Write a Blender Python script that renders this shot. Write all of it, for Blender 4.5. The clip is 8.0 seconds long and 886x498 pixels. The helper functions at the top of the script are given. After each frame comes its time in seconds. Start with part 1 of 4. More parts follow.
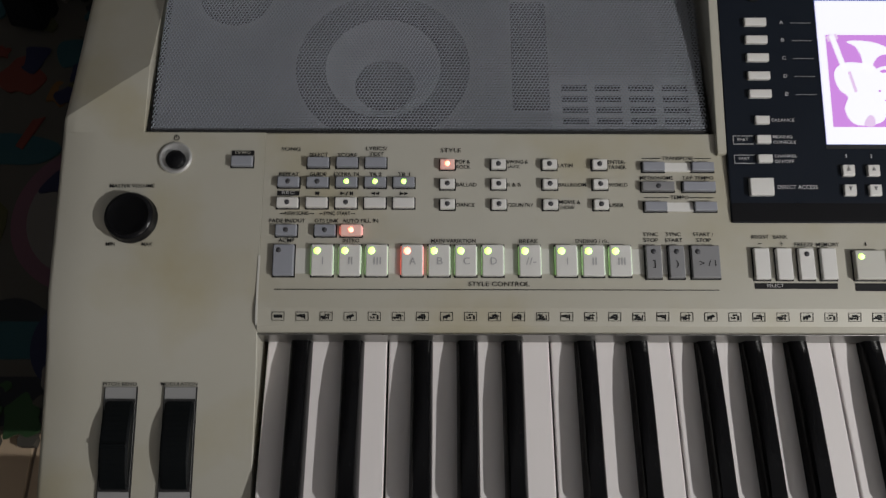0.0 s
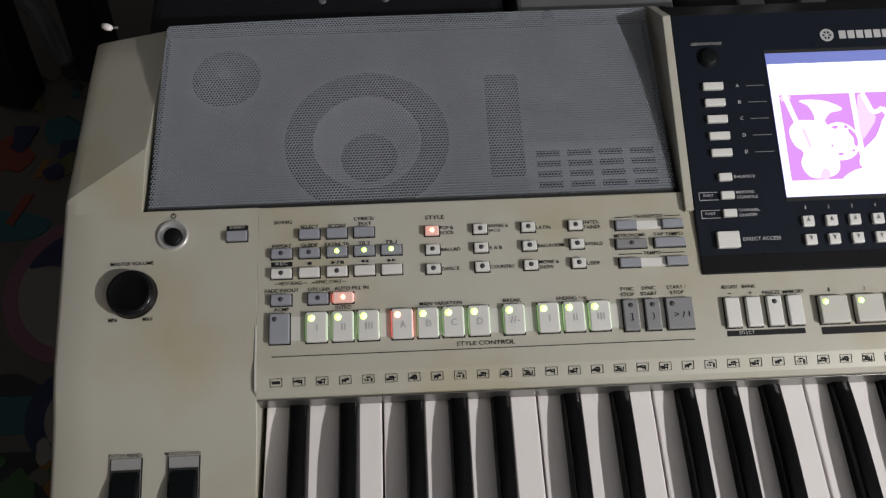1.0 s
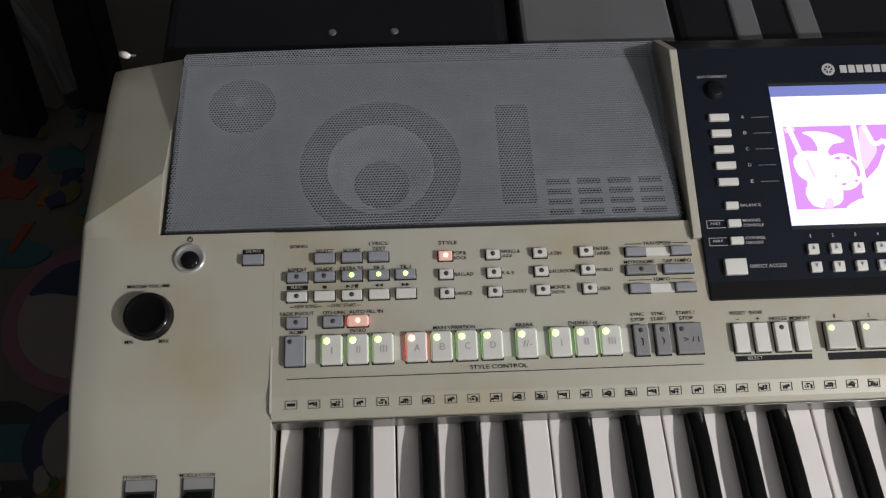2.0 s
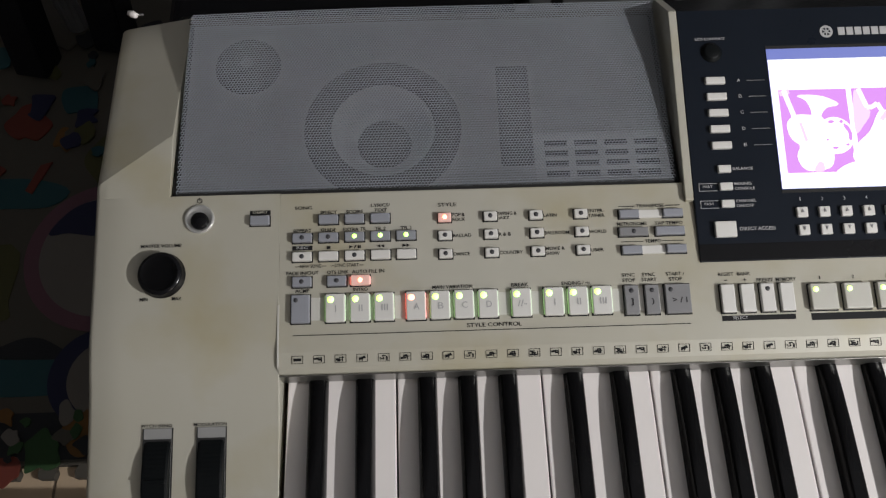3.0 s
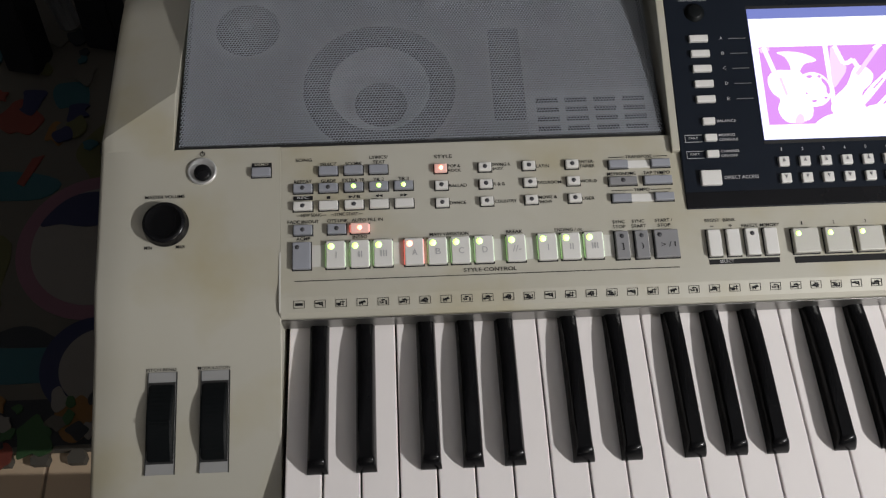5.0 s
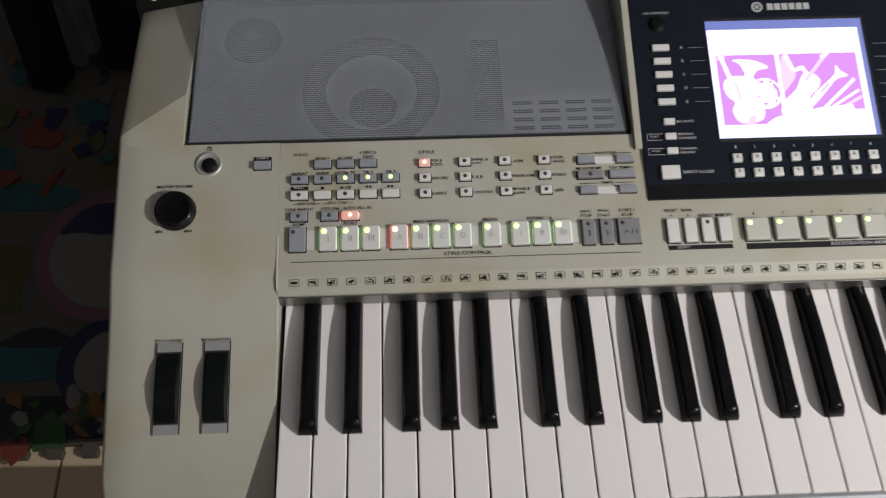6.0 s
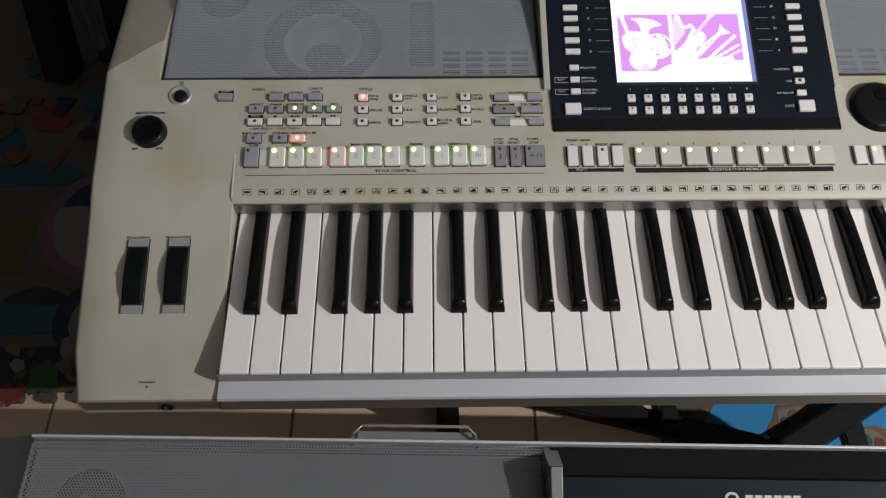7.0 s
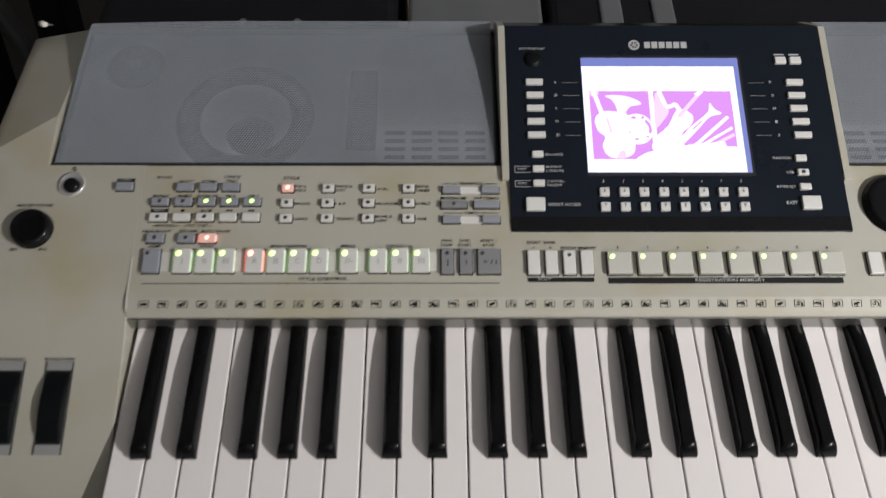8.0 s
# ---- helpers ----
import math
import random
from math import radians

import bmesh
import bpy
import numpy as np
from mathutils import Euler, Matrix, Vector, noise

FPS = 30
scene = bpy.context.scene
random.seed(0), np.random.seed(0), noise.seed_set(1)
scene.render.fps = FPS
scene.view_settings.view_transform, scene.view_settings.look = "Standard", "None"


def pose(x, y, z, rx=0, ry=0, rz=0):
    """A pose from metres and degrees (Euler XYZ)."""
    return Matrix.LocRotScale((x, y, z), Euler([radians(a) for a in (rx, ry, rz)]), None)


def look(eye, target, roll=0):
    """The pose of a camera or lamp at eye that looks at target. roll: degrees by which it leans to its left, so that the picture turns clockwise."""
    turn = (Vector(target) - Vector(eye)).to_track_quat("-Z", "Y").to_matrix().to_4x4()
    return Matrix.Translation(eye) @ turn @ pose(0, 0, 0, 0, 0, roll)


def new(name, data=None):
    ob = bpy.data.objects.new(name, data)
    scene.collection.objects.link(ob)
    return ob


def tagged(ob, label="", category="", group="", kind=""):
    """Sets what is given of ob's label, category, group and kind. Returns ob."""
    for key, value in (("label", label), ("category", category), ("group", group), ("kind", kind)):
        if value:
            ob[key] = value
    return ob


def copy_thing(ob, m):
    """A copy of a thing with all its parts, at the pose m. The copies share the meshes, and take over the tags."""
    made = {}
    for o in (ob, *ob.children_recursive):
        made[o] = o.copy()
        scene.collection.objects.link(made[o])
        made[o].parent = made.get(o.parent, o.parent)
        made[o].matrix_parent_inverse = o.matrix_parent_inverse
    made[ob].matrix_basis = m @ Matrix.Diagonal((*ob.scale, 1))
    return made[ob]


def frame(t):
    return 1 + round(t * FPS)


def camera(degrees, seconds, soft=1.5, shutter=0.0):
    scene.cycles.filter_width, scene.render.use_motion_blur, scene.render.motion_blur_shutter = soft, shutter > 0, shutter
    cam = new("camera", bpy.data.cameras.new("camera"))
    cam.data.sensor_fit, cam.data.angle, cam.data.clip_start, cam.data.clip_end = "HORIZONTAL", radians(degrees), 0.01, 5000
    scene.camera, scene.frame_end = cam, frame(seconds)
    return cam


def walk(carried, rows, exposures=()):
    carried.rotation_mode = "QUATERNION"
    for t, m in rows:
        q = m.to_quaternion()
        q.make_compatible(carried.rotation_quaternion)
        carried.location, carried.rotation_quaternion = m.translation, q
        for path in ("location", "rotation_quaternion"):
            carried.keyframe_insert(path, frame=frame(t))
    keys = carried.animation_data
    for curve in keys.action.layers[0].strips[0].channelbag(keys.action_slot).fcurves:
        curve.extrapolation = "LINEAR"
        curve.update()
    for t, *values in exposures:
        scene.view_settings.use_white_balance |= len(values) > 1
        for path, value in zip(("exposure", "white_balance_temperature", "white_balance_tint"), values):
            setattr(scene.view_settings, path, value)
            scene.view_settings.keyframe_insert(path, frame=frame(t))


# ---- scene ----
cam = camera(54.0, 8.0, soft=1.25, shutter=0.35)
PATH = [
    (0, (0.101, -0.014, 0.995), (0.107, 0.816, -0.824), 0.5),
    (0.5, (0.1, -0.027, 1.016), (0.127, 0.891, -0.761), -0.6),
    (1, (0.099, -0.02, 1.022), (0.145, 0.918, -0.744), 0.2),
    (1.2, (0.1, -0.021, 1.022), (0.14, 0.937, -0.733), -0.1),
    (2.3, (0.079, -0.03, 1.034), (0.162, 0.979, -0.69), 2.4),
    (2.5, (0.082, -0.014, 1.044), (0.132, 0.896, -0.736), 1.1),
    (3, (0.094, -0.018, 1.057), (0.127, 0.835, -0.752), 0.3),
    (3.5, (0.092, -0.027, 1.061), (0.14, 0.812, -0.754), 1.2),
    (4, (0.091, -0.044, 1.055), (0.151, 0.824, -0.746), 1.7),
    (4.5, (0.09, -0.065, 1.046), (0.15, 0.826, -0.744), 1.4),
    (4.7, (0.082, -0.069, 1.048), (0.158, 0.83, -0.737), 2.2),
    (5.8, (0.09, -0.096, 1.063), (0.162, 0.834, -0.706), 2.0),
    (6, (0.101, -0.13, 1.086), (0.15, 0.845, -0.659), 0.8),
    (6.2, (0.124, -0.176, 1.101), (0.142, 0.857, -0.612), -0.8),
    (6.5, (0.149, -0.225, 1.107), (0.173, 0.829, -0.592), -0.4),
    (7, (0.167, -0.279, 1.122), (0.185, 0.796, -0.565), 0.3),
    (7.2, (0.17, -0.272, 1.121), (0.192, 0.792, -0.572), 0.9),
    (7.5, (0.18, -0.251, 1.112), (0.192, 0.832, -0.569), 0.6),
    (7.8, (0.194, -0.184, 1.083), (0.221, 0.906, -0.593), 1.4),
    (8, (0.213, -0.151, 1.064), (0.235, 0.954, -0.603), 0.9),
]
walk(cam, [(t, look(eye, target, roll)) for t, eye, target, roll in PATH], [(0, -0.38), (0.5, -0.16), (1.2, 0.0), (8, 0.0)])

# ---- light: one small bright lamp on the player's right, and an added soft warm fill light behind the player ----
world = bpy.data.worlds.new("world")
scene.world = world
world.use_nodes = True
world.node_tree.nodes["Background"].inputs[0].default_value = (0.5, 0.6, 0.8, 1)
world.node_tree.nodes["Background"].inputs[1].default_value = 0.02
bulb = bpy.data.lights.new("lamp_light", "POINT")
bulb.energy, bulb.color, bulb.shadow_soft_size = 99, (1.0, 0.985, 0.985), 0.004
new("lamp_light", bulb).location = (1.40, -0.50, 1.48)

# added area fill without a fixture; lifts the shadows between the keys
soft_fill = bpy.data.lights.new("fill_light", "AREA")
soft_fill.shape, soft_fill.size, soft_fill.size_y = "RECTANGLE", 0.9, 1.6
soft_fill.energy, soft_fill.color = 18, (1.0, 0.92, 0.82)
new("fill_light", soft_fill).matrix_basis = look((1.35, -2.34, 1.35), (0.4, 0.2, 0.6))

Z0 = 0.51  # height of the white keys' tops over the floor


# ---- materials ----
def mat(name, base, rough=0.5, metal=0.0, var=0.12, scale=30.0, bump=0.05, bscale=600.0, spec=0.5, alt=None):
    m = bpy.data.materials.new(name)
    m.use_nodes = True
    nt = m.node_tree
    b = nt.nodes["Principled BSDF"]
    tc = nt.nodes.new("ShaderNodeTexCoord")
    n1 = nt.nodes.new("ShaderNodeTexNoise")
    n1.inputs["Scale"].default_value, n1.inputs["Detail"].default_value = scale, 6
    nt.links.new(tc.outputs["Object"], n1.inputs["Vector"])
    ramp = nt.nodes.new("ShaderNodeMixRGB")
    ramp.inputs[1].default_value = (*[c * (1 - var) for c in base], 1)
    ramp.inputs[2].default_value = (*(alt or [min(1, c * (1 + var)) for c in base]), 1)
    nt.links.new(n1.outputs["Fac"], ramp.inputs[0])
    nt.links.new(ramp.outputs[0], b.inputs["Base Color"])
    n2 = nt.nodes.new("ShaderNodeTexNoise")
    n2.inputs["Scale"].default_value, n2.inputs["Detail"].default_value = bscale, 3
    nt.links.new(tc.outputs["Object"], n2.inputs["Vector"])
    rr = nt.nodes.new("ShaderNodeMapRange")
    rr.inputs["To Min"].default_value, rr.inputs["To Max"].default_value = max(0.02, rough - 0.08), min(1, rough + 0.08)
    nt.links.new(n1.outputs["Fac"], rr.inputs["Value"])
    nt.links.new(rr.outputs[0], b.inputs["Roughness"])
    if bump:
        bp = nt.nodes.new("ShaderNodeBump")
        bp.inputs["Strength"].default_value, bp.inputs["Distance"].default_value = bump, 0.0005
        nt.links.new(n2.outputs["Fac"], bp.inputs["Height"])
        nt.links.new(bp.outputs[0], b.inputs["Normal"])
    b.inputs["Metallic"].default_value = metal
    b.inputs["Specular IOR Level"].default_value = spec
    return m


def glow(name, col, strength, base=(0.8, 0.8, 0.8)):
    m = bpy.data.materials.new(name)
    m.use_nodes = True
    b = m.node_tree.nodes["Principled BSDF"]
    b.inputs["Base Color"].default_value = (*base, 1)
    b.inputs["Emission Color"].default_value = (*col, 1)
    b.inputs["Emission Strength"].default_value = strength
    return m


SILVER = mat("champagne_silver_paint", (0.41, 0.385, 0.30), 0.46, 0.15, 0.04, 7, 0.12, 1400, 0.5, (0.46, 0.45, 0.40))

nt = SILVER.node_tree
stain = nt.nodes.new("ShaderNodeTexNoise")
stain.inputs["Scale"].default_value, stain.inputs["Detail"].default_value = 13.0, 4
spread = nt.nodes.new("ShaderNodeMapRange")
spread.inputs["From Min"].default_value, spread.inputs["From Max"].default_value, spread.inputs["To Max"].default_value = 0.50, 0.72, 0.75
tint = nt.nodes.new("ShaderNodeMixRGB")
tint.blend_type = "MULTIPLY"
tint.inputs[2].default_value = (0.86, 0.79, 0.58, 1)
shader = nt.nodes["Principled BSDF"]
nt.links.new(nt.nodes["Texture Coordinate"].outputs["Object"], stain.inputs["Vector"])
nt.links.new(stain.outputs["Fac"], spread.inputs["Value"])
nt.links.new(spread.outputs[0], tint.inputs[0])
nt.links.new(shader.inputs["Base Color"].links[0].from_socket, tint.inputs[1])
nt.links.new(tint.outputs[0], shader.inputs["Base Color"])
RAIL = mat("bright_silver_paint", (0.55, 0.56, 0.58), 0.35, 0.3, 0.05, 12, 0.05, 900)
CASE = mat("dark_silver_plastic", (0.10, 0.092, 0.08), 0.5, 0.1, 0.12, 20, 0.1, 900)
COOL = mat("cool_silver_paint", (0.17, 0.178, 0.175), 0.45, 0.25, 0.08, 14, 0.08, 900)
GRILLE = mat("perforated_steel", (0.285, 0.306, 0.34), 0.45, 0.25, 0.1, 40, 0.0)
BAFFLE = mat("grey_baffle_plastic", (0.27, 0.275, 0.29), 0.6, 0.0, 0.15, 30, 0.1)
RUBBER = mat("black_rubber", (0.004, 0.005, 0.0055), 0.4, 0.0, 0.2, 40, 0.08, 900, 0.15)
DRIVER = mat("dark_driver_rubber", (0.07, 0.07, 0.075), 0.6, 0.0, 0.2, 40, 0.1)
CONE = mat("grey_paper_cone", (0.32, 0.32, 0.34), 0.7, 0.0, 0.2, 60, 0.2)
BLACK = mat("gloss_black_plastic", (0.006, 0.006, 0.007), 0.2, 0.0, 0.2, 30, 0.02, 900, 0.22)
LETTER = mat("grey_print", (0.36, 0.36, 0.365), 0.6, 0.0, 0.1, 50, 0.0)
PIANO = mat("black_key_plastic", (0.004, 0.004, 0.0045), 0.24, 0.0, 0.2, 60, 0.06, 1500, 0.14)
IVORY = mat("white_key_plastic", (0.76, 0.72, 0.70), 0.32, 0.0, 0.025, 14, 0.02, 900)
SLATE = mat("dark_slate_panel", (0.007, 0.010, 0.016), 0.30, 0.0, 0.15, 20, 0.04, 900, 0.2)
GAP = mat("dark_gap", (0.009, 0.009, 0.009), 0.8, 0.0, 0.1, 50, 0.0)
INK = mat("black_print", (0.012, 0.012, 0.013), 0.6, 0.0, 0.1, 50, 0.0, 600, 0.2)
WHITEINK = mat("pale_print", (0.42, 0.42, 0.42), 0.6, 0.0, 0.1, 50, 0.0)
LIGHTKEY = mat("pale_grey_button", (0.62, 0.61, 0.58), 0.45, 0.05, 0.05, 60, 0.05, 1500)
BLUEKEY = mat("blue_grey_button", (0.26, 0.27, 0.30), 0.45, 0.05, 0.06, 60, 0.05, 1500)
GREYKEY = mat("mid_grey_button", (0.21, 0.21, 0.215), 0.45, 0.05, 0.06, 60, 0.05, 1500)
MEMKEY = mat("warm_grey_button", (0.50, 0.49, 0.44), 0.45, 0.05, 0.05, 60, 0.05, 1500)
BOWL = mat("bright_silver_plastic", (0.56, 0.56, 0.545), 0.3, 0.6, 0.04, 30, 0.03, 900)
TRAY = mat("pale_silver_paint", (0.52, 0.51, 0.47), 0.45, 0.1, 0.05, 20, 0.05, 900)
SLOTGREY = mat("shaded_slot_plastic", (0.25, 0.25, 0.245), 0.5, 0.0, 0.08, 40, 0.05, 900)
SATIN_SHADED = mat("shaded_satin_silver", (0.29, 0.285, 0.27), 0.30, 0.9, 0.08, 30, 0.05, 900)
CHROME = mat("satin_chrome", (0.62, 0.62, 0.62), 0.25, 1.0, 0.05, 30, 0.0)
LED_OFF = mat("unlit_led", (0.05, 0.05, 0.055), 0.3, 0.0, 0.1, 50, 0.0)
LED_GREEN = glow("green_led", (0.45, 1.0, 0.08), 3.5)
LED_RED = glow("red_led", (1.0, 0.16, 0.08), 7.0)
RIM_GREEN = glow("green_lit_edge", (0.35, 1.0, 0.05), 0.22)
RIM_RED = glow("red_lit_edge", (1.0, 0.08, 0.03), 1.0)
REDKEY = glow("red_lit_button", (1.0, 0.25, 0.18), 0.25, (0.6, 0.5, 0.45))
SCREEN_WHITE = glow("lcd_white", (0.93, 0.93, 1.0), 1.25, (0.1, 0.1, 0.1))
SCREEN_BLUE = glow("lcd_blue_edge", (0.16, 0.22, 0.75), 0.7, (0.1, 0.1, 0.1))
SCREEN_PINK = glow("lcd_magenta", (0.74, 0.25, 0.92), 0.95, (0.1, 0.1, 0.1))
SCREEN_PALE = glow("lcd_pale_pink", (0.92, 0.66, 1.0), 1.0, (0.1, 0.1, 0.1))
TILE = mat("beige_floor_tile", (0.46, 0.35, 0.24), 0.35, 0.0, 0.12, 6, 0.05, 200)
GROUT = mat("brown_grout", (0.2, 0.15, 0.11), 0.9, 0.0, 0.2, 50, 0.1)
# this grey sets how much lamplight the unseen room throws back
WALL = mat("bounce_wall_grey", (0.25, 0.253, 0.262), 0.9, 0.0, 0.08, 3, 0.1, 100)
STEEL = mat("black_stand_steel", (0.007, 0.007, 0.007), 0.5, 0.0, 0.2, 40, 0.1, 600, 0.2)
# the grille steel again, darker to carry the second keyboard's shade
GRILLE_SHADED = mat("shaded_perforated_steel", (0.235, 0.242, 0.255), 0.45, 0.25, 0.1, 40, 0.0)


# ---- mesh helpers ----
def link(name, me, parent=None, m=None, label=""):
    ob = new(name, me)
    ob.matrix_basis = m if m is not None else Matrix()
    if parent is not None:
        ob.parent = parent
        ob.matrix_parent_inverse = parent.matrix_basis.inverted()
    if label:
        ob["label"] = label
    return ob


def to_mesh(name, bm, material, smooth=False):
    me = bpy.data.meshes.new(name)
    bm.normal_update()
    bm.to_mesh(me)
    bm.free()
    for one in (material if isinstance(material, (list, tuple)) else [material]):
        me.materials.append(one)
    if smooth:
        for p in me.polygons:
            p.use_smooth = True
    return me


def part(name, bm, material, parent, label="", m=None, smooth=False):
    return link(name, to_mesh(name, bm, material, smooth), parent, m, label)


def thing(name, x, y, z, label, category, group="", kind=""):
    ob = new(name)
    ob.empty_display_size = 0.05
    ob.matrix_basis = Matrix.Translation((x, y, z))
    return tagged(ob, label, category, group, kind)


def box(x0, x1, y0, y1, z0, z1, bevel=0.0, seg=2, bm=None):
    out = bm or bmesh.new()
    vs = bmesh.ops.create_cube(out, size=1)["verts"]
    for v in vs:
        v.co = Vector((x0 + (v.co.x + 0.5) * (x1 - x0), y0 + (v.co.y + 0.5) * (y1 - y0), z0 + (v.co.z + 0.5) * (z1 - z0)))
    if bevel:
        es = {e for v in vs for e in v.link_edges}
        bmesh.ops.bevel(out, geom=list(es), offset=bevel, segments=seg, affect="EDGES", profile=0.5)
    return out


def prism(points, a0, a1, axis="x", bevel=0.0, seg=2):
    """A closed outline swept along an axis; outline (y, z) for axis x, (x, y) for axis z."""
    bm = bmesh.new()
    put = (lambda p, a: (a, p[0], p[1])) if axis == "x" else (lambda p, a: (p[0], p[1], a))
    va = [bm.verts.new(put(p, a0)) for p in points]
    vb = [bm.verts.new(put(p, a1)) for p in points]
    n = len(points)
    bm.faces.new(va), bm.faces.new(vb[::-1])
    for i in range(n):
        bm.faces.new((va[i], vb[i], vb[(i + 1) % n], va[(i + 1) % n]))
    bmesh.ops.recalc_face_normals(bm, faces=bm.faces)
    if bevel:
        sharp = [e for e in bm.edges if len(e.link_faces) == 2 and e.calc_face_angle() > 0.5]
        bmesh.ops.bevel(bm, geom=sharp, offset=bevel, segments=seg, affect="EDGES", profile=0.5)
    return bm


def turned(profile, n=40, bm=None, cx=0.0, cy=0.0):
    """A turned shape about the z axis from (radius, z) pairs."""
    out = bm or bmesh.new()
    rings = []
    for r, z in profile:
        if r < 1e-6:
            rings.append([out.verts.new((cx, cy, z))])
        else:
            rings.append([out.verts.new((cx + r * math.cos(2 * math.pi * i / n), cy + r * math.sin(2 * math.pi * i / n), z)) for i in range(n)])
    for a, b in zip(rings, rings[1:]):
        for i in range(n):
            quad = [a[i % len(a)], a[(i + 1) % len(a)], b[(i + 1) % len(b)], b[i % len(b)]]
            quad = list(dict.fromkeys(quad))
            if len(quad) > 2:
                out.faces.new(quad)
    bmesh.ops.recalc_face_normals(out, faces=out.faces)
    return out


def tube(points, r, n=12):
    """A round bar through the points."""
    bm = bmesh.new()
    rings = []
    pts = [Vector(p) for p in points]
    for i, p in enumerate(pts):
        d = (pts[min(i + 1, len(pts) - 1)] - pts[max(i - 1, 0)]).normalized()
        q = d.to_track_quat("Z", "Y")
        rings.append([bm.verts.new(p + q @ Vector((r * math.cos(2 * math.pi * k / n), r * math.sin(2 * math.pi * k / n), 0))) for k in range(n)])
    for a, b in zip(rings, rings[1:]):
        for k in range(n):
            bm.faces.new((a[k], a[(k + 1) % n], b[(k + 1) % n], b[k]))
    bm.faces.new(rings[0][::-1]), bm.faces.new(rings[-1])
    bmesh.ops.recalc_face_normals(bm, faces=bm.faces)
    return bm


# ---- the room: tiled floor, unseen walls and ceiling added to bounce lamplight ----
tagged(part("wall_north", box(-2.2, 2.8, 1.7, 1.8, 0, 2.6), WALL, None), "plain unseen wall that bounces fill light", "wall", kind="structure")
tagged(part("wall_south", box(-2.2, 2.8, -2.5, -2.4, 0, 2.6), WALL, None), "plain unseen wall that bounces fill light", "wall", kind="structure")
tagged(part("wall_west", box(-2.3, -2.2, -2.5, 1.8, 0, 2.6), WALL, None), "plain unseen wall that bounces fill light", "wall", kind="structure")
tagged(part("wall_east", box(2.8, 2.9, -2.5, 1.8, 0, 2.6), WALL, None), "plain unseen wall that bounces fill light", "wall", kind="structure")
tagged(part("ceiling", box(-2.3, 2.9, -2.5, 1.8, 2.6, 2.7), WALL, None), "plain unseen ceiling that bounces fill light", "ceiling", kind="structure")
floor = tagged(part("floor", box(-2.2, 2.8, -2.4, 1.7, -0.1, -0.003), GROUT, None), "beige ceramic floor tiles with brown joints", "floor", kind="structure")

# ---- the arranger keyboard ----
SLOPE, STEEP = 0.185, 0.235


def panel_z(y):
    return Z0 + 0.032 + SLOPE * (y - 0.208)


def unit_z(y):
    return Z0 + 0.032 + STEEP * (y - 0.208)


def on_panel(x, y, dz=0.0):
    """A pose on the sloping control panel, or on the steeper screen unit set into it, z along the normal."""
    raised = 0.2695 < x < 0.5195 and y > 0.2085
    return Matrix.Translation((x, y, (unit_z(y) if raised else panel_z(y)) + dz)) @ Matrix.Rotation(math.atan(STEEP if raised else SLOPE), 4, "X")


keyboard = thing("arranger_keyboard", 0.38, 0.19, Z0 - 0.08,
                 "champagne silver electronic arranger keyboard with lit screen, on a black stand", "keyboard")
CHEEK = [(-0.0120, -0.0250), (-0.0116, -0.0222), (-0.0090, -0.0208), (0.0, -0.0192), (0.03, -0.0130), (0.045, -0.0098), (0.12, 0.0075), (0.14, 0.0135), (0.155, 0.0195), (0.17, 0.0245),
         (0.19, 0.02867), (0.208, 0.032), (0.24, 0.03792), (0.262, 0.04199), (0.29, 0.0442), (0.33, 0.0455), (0.417, 0.0455), (0.424, 0.043)]


FOLD, ACROSS, FALL = (-0.0755, 0.307), (-0.579, 0.815), 0.37  # the crease in the left block's top, and the slope behind it
EDGE = [(-0.012, -0.1140), (0.03, -0.1215), (0.12, -0.1235), (0.20, -0.1240), (0.28, -0.1255), (0.346, -0.1290), (0.43, -0.1335)]


def along(line, y):
    for (a, va), (b, vb) in zip(line, line[1:]):
        if y <= b:
            return va + (vb - va) * (max(y, a) - a) / (b - a)
    return line[-1][1]


LEFT = [p for p in CHEEK if p[0] < 0.263] + [(0.2640, 0.04236), (0.30, 0.04902), (0.345, 0.05735), (0.39, 0.06567), (0.4165, 0.07058), (0.4185, 0.0695)]


def cheek_z(y):
    return Z0 + along(LEFT, y)


def behind_fold(x, y):
    return max(0.0, (x - FOLD[0]) * ACROSS[0] + (y - FOLD[1]) * ACROSS[1])


